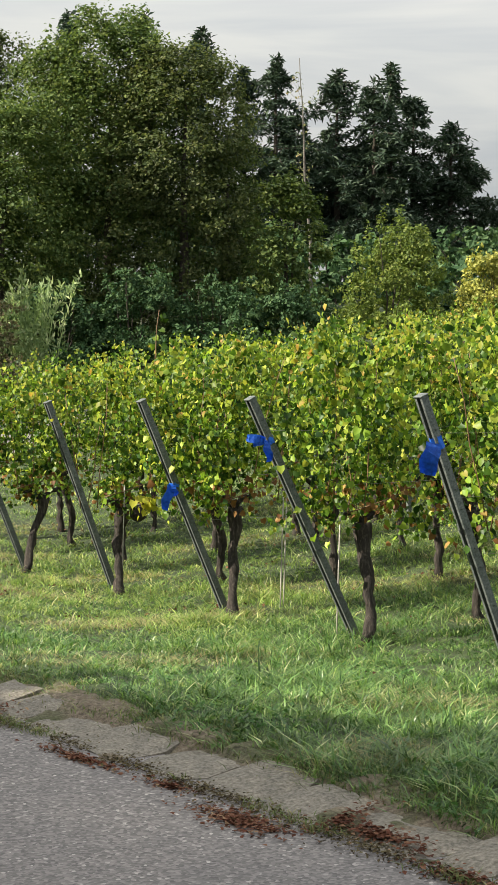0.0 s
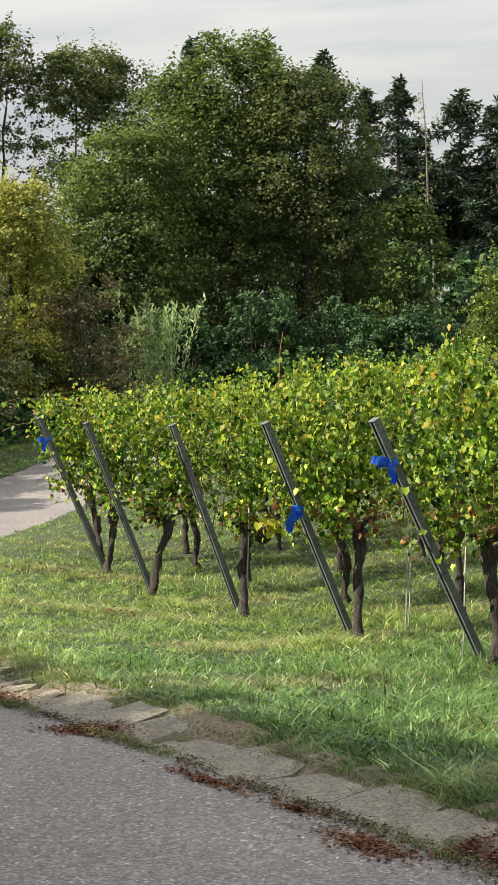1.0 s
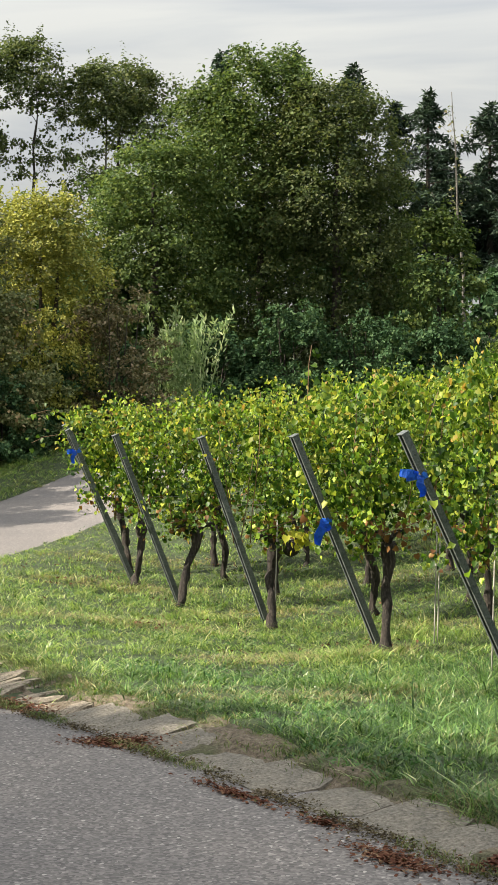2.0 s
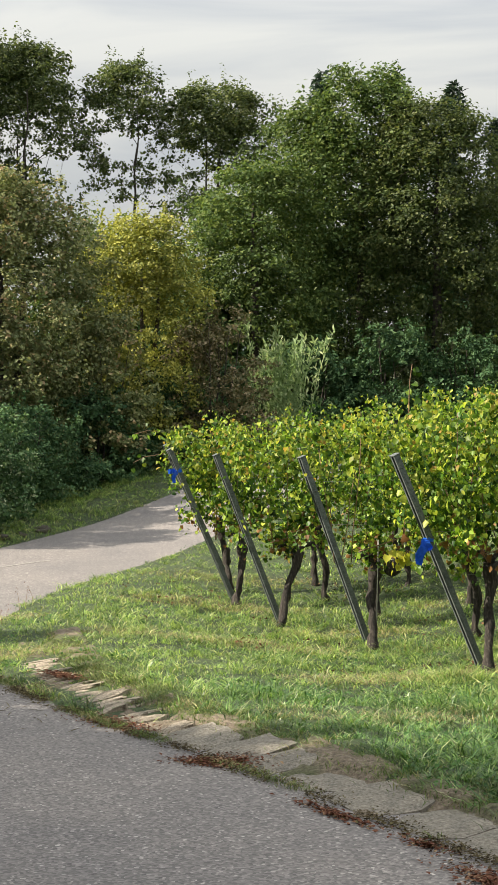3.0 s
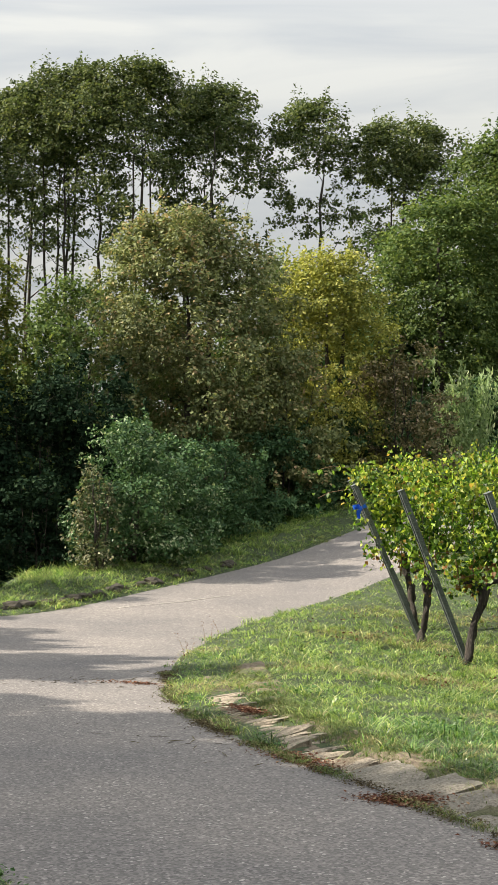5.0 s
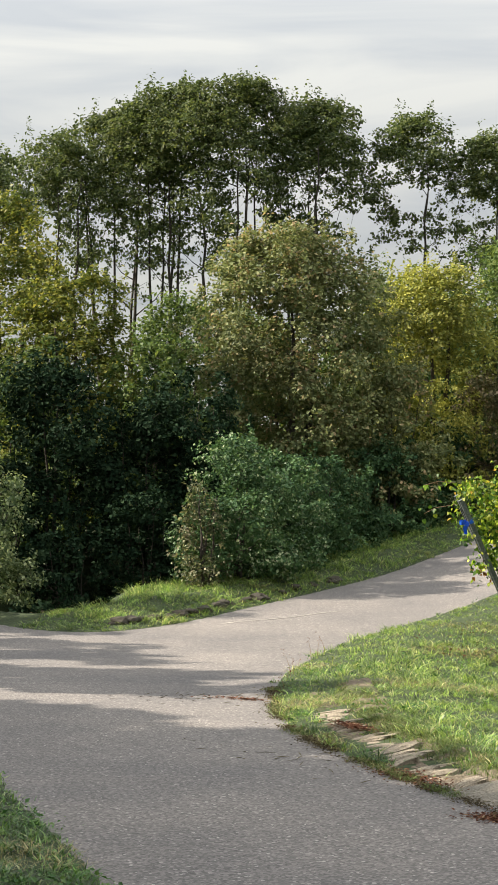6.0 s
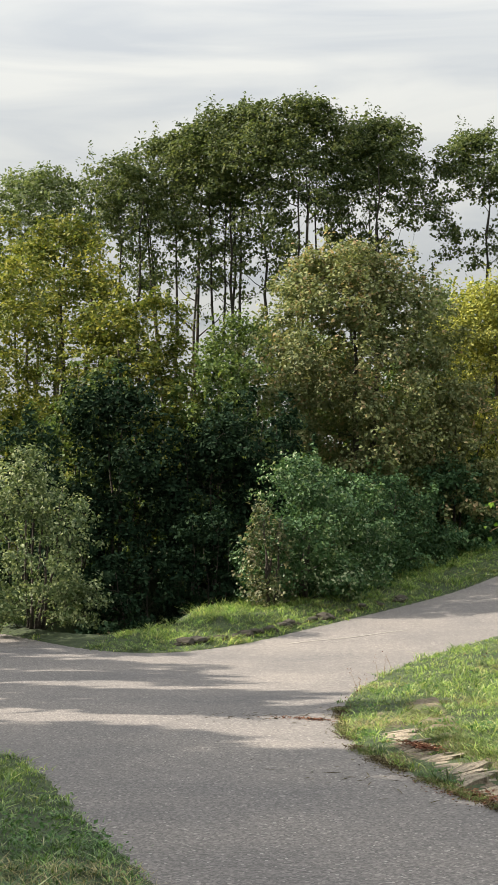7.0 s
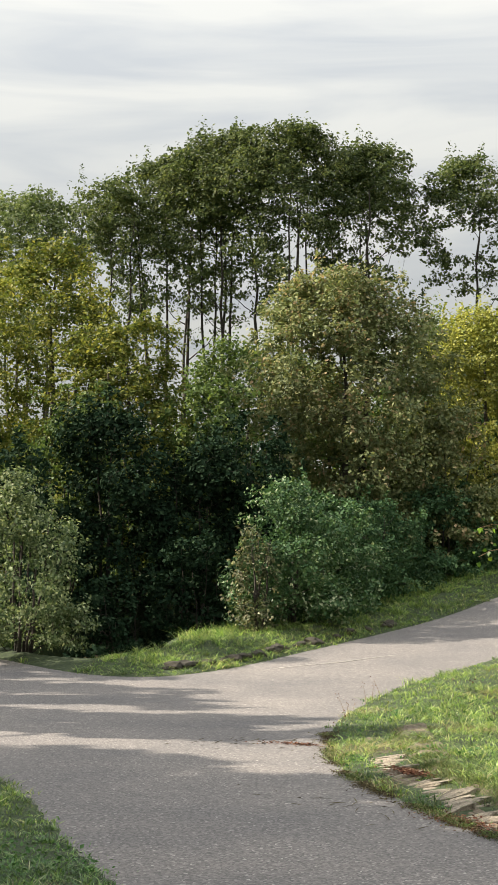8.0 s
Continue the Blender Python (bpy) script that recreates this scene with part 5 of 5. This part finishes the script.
# dark twigs lying on the asphalt
n = 170
a = gen.random(n) < 0.5
x = np.where(a, -2.6 + gen.normal(0, 0.45, n), -0.9 + gen.normal(0, 0.7, n))
y = np.where(a, 14.3 + gen.normal(0, 0.22, n), 10.5 - (x + 0.9) * 0.8 + gen.normal(0, 0.3, n))
keep = road_edge(x, y) < -0.03
x, y = x[keep], y[keep]
n = len(x)
v, f = scatter(np.stack([x, y, slope(x, y) + 0.008], 1), np.stack([gen.normal(0, 0.1, n), gen.normal(0, 0.1, n), np.ones(n)], 1), gen.uniform(0.04, 0.16, n), TWIG_SHAPE, gen, gen.normal(1.2, 0.5, n))
tagged(piece("twigs", mesh_of("twigs", v, f, MOSS)), "dark twigs and grass stems scattered on the road", "twigs", kind="stuff")

# a faded scrape of chalk across the lane
q = np.linspace(0, 1, 13)
cx, cy = -3.86 + 1.55 * q, 21.78 + 1.51 * q + 0.05 * np.sin(q * 9)
half = 0.016 * (0.35 + 0.65 * np.abs(np.sin(q * 17)))
v = np.concatenate([np.stack([cx - half * 0.8, cy + half * 0.6, slope(cx, cy) + 0.007], 1), np.stack([cx + half * 0.8, cy - half * 0.6, slope(cx, cy) + 0.007], 1)])
f = [(i, 13 + i, 14 + i, i + 1) for i in range(12)]
tagged(piece("chalk_line", mesh_of("chalk_line", v, f, CHALK)), "faint worn pale line across the lane", "road marking", kind="stuff")

# dry stalks at the lane's edge
for i in range(8):
    gen = np.random.default_rng(600 + i)
    y0 = 15.2 + 0.5 * i + gen.normal(0, 0.15)
    x0 = -2.6
    for _ in range(12):
        x0 += (0.1 - float(road_edge(np.array(x0), np.array(y0)))) * 0.6
    q = np.linspace(0, 1, 5)
    h = gen.uniform(0.12, 0.26)
    stem = np.stack([gen.normal(0, 0.06) * q ** 2, gen.normal(0, 0.06) * q ** 2, h * q], 1)
    stalk = tagged(piece("dry_stalk", None), "thin dry seed stalk at the lane's edge", "plant", "dry stalks at the lane's edge")
    stalk.location = (x0, y0, at_ground(x0, y0))
    v, f = tubes([(stem, 0.0028 * (1 - 0.6 * q))], 4)
    piece("stem", mesh_of("stem", v, f, CANE), stalk)
    c = stem[-1] + gen.normal(0, 0.015, (8, 3)) * np.array([1, 1, 2.2])
    v, f = scatter(c, gen.normal(0, 1, (8, 3)), gen.uniform(0.01, 0.02, 8), LEAF_SHAPE, gen)
    tagged(piece("seed_head", mesh_of("seed_head", v, f, LITTER), stalk), kind="stuff")

# lumps of earth thrown up along the verge
shapes = []
for i in range(4):
    bm = bmesh.new()
    bmesh.ops.create_icosphere(bm, subdivisions=2, radius=1.0)
    for vtx in bm.verts:
        vtx.co *= 1 + 0.45 * noise.noise(vtx.co * 1.4 + Vector((i * 7, 0, 0)))
        vtx.co.z *= 0.6
    me = bpy.data.meshes.new("earth_clod")
    bm.to_mesh(me)
    bm.free()
    me.materials.append(EARTH)
    shapes.append(me)
gen = np.random.default_rng(41)
for i in range(34):
    u = gen.random()
    x0, y0 = -5.4 + 2.9 * u + gen.normal(0, 0.08), 21.2 + 5.6 * u ** 1.15
    for _ in range(10):
        x0 += (float(road_edge(np.array(x0), np.array(y0))) - gen.uniform(0.12, 0.4)) * 0.5
    r = gen.uniform(0.04, 0.12)
    ob = tagged(piece("earth_clod", shapes[i % 4]), "dark lump of earth on the grass verge", "clod", "clods along the verge")
    ob.matrix_basis = Matrix.Translation((x0, y0, at_ground(x0, y0) + r * 0.2)) @ Matrix.Rotation(gen.uniform(0, 6.3), 4, "Z") @ Matrix.Diagonal((r * 1.4, r, r, 1))


# dark leaf bits added in the hollow, to colour its floor as if shaded
gen = np.random.default_rng(42)
n = 9000
u = gen.random(n)
x, y = -7.0 - 0.3 * np.sin(u * 3) + gen.normal(0, 0.3 + 0.4 * u, n), 21.7 + 6 * u
keep = road_edge(x, y) > 0.6
x, y = x[keep], y[keep]
n = len(x)
v, f = scatter(np.stack([x, y, turf(x, y) + 0.012], 1), np.stack([gen.normal(0, 0.3, n), gen.normal(0, 0.3, n), np.ones(n)], 1), gen.uniform(0.03, 0.09, n), LEAF_SHAPE, gen)
tagged(piece("hollow_floor_shade", mesh_of("hollow_floor_shade", v, f, MOSS)), "dark leaf bits that stand in for shade on the hollow's floor", "litter", kind="stuff")

# fallen brown leaves in the grass under the vines
gen = np.random.default_rng(43)
n = 2200
k, a = gen.integers(-1, 6, n), gen.normal(0, 0.35, n)
feet = np.array([row_point(q, 0.0) for q in ROWS_OF_VINES])
along_row = gen.uniform(-1.6, 3.0, n)
x = feet[k + 1, 0] + ROW_U[0] * along_row + ROW_E[0] * a
y = feet[k + 1, 1] + ROW_U[1] * along_row + ROW_E[1] * a
keep = np.sin(x * 3 + 2 * np.sin(y * 2)) * np.sin(y * 3.3) > 0.1
x, y = x[keep], y[keep]
n = len(x)
v, f = scatter(np.stack([x, y, turf(x, y) + gen.uniform(0.01, 0.06, n)], 1), np.stack([gen.normal(0, 0.5, n), gen.normal(0, 0.5, n), np.ones(n)], 1), gen.uniform(0.02, 0.05, n), LEAF_SHAPE, gen)
tagged(piece("fallen_leaves", mesh_of("fallen_leaves", v, f, LITTER)), "fallen brown vine leaves lying in the grass", "leaves", kind="stuff")


# short rough grass and dirt along both edges of the slabs
gen = np.random.default_rng(45)
n = 26000
pick = gen.integers(0, len(line), n)
side = np.stack([np.gradient(line[:, 1]), -np.gradient(line[:, 0])], 1)
side /= np.linalg.norm(side, axis=1)[:, None]
inner = gen.random(n) < 0.4
off = np.where(inner, gen.normal(0.0, 0.035, n), gen.normal(0.52, 0.09, n) + np.interp(line[pick, 1], [9.3, 11, 13.4], [0.0, 0.1, 0.24]))
p = line[pick] + side[pick] * off[:, None] + gen.normal(0, 0.02, (n, 2))
x, y = p[:, 0], p[:, 1]
keep = np.where(inner, np.sin(x * 4 + 2 * np.sin(y * 2.3)) * np.sin(y * 3.1 + 1) > 0.15, True)
x, y, inner = x[keep], y[keep], inner[keep]
n = len(x)
lift = np.where(inner, slope(x, y) + 0.005, np.maximum(turf(x, y), slope(x, y) + 0.04))
v, f = blades(x, y, np.where(inner, gen.uniform(0.01, 0.035, n), gen.uniform(0.015, 0.055, n)), gen.uniform(0.003, 0.006, n), gen, 2.6)
v = v.reshape(n, 4, 3)
v[:, :, 2] += (lift - turf(x, y) + 0.01)[:, None]
tagged(piece("edge_grass", mesh_of("edge_grass", v.reshape(-1, 3), f, EDGE_GRASS)), "short dull grass and dirt along the kerb slabs", "grass", kind="stuff")
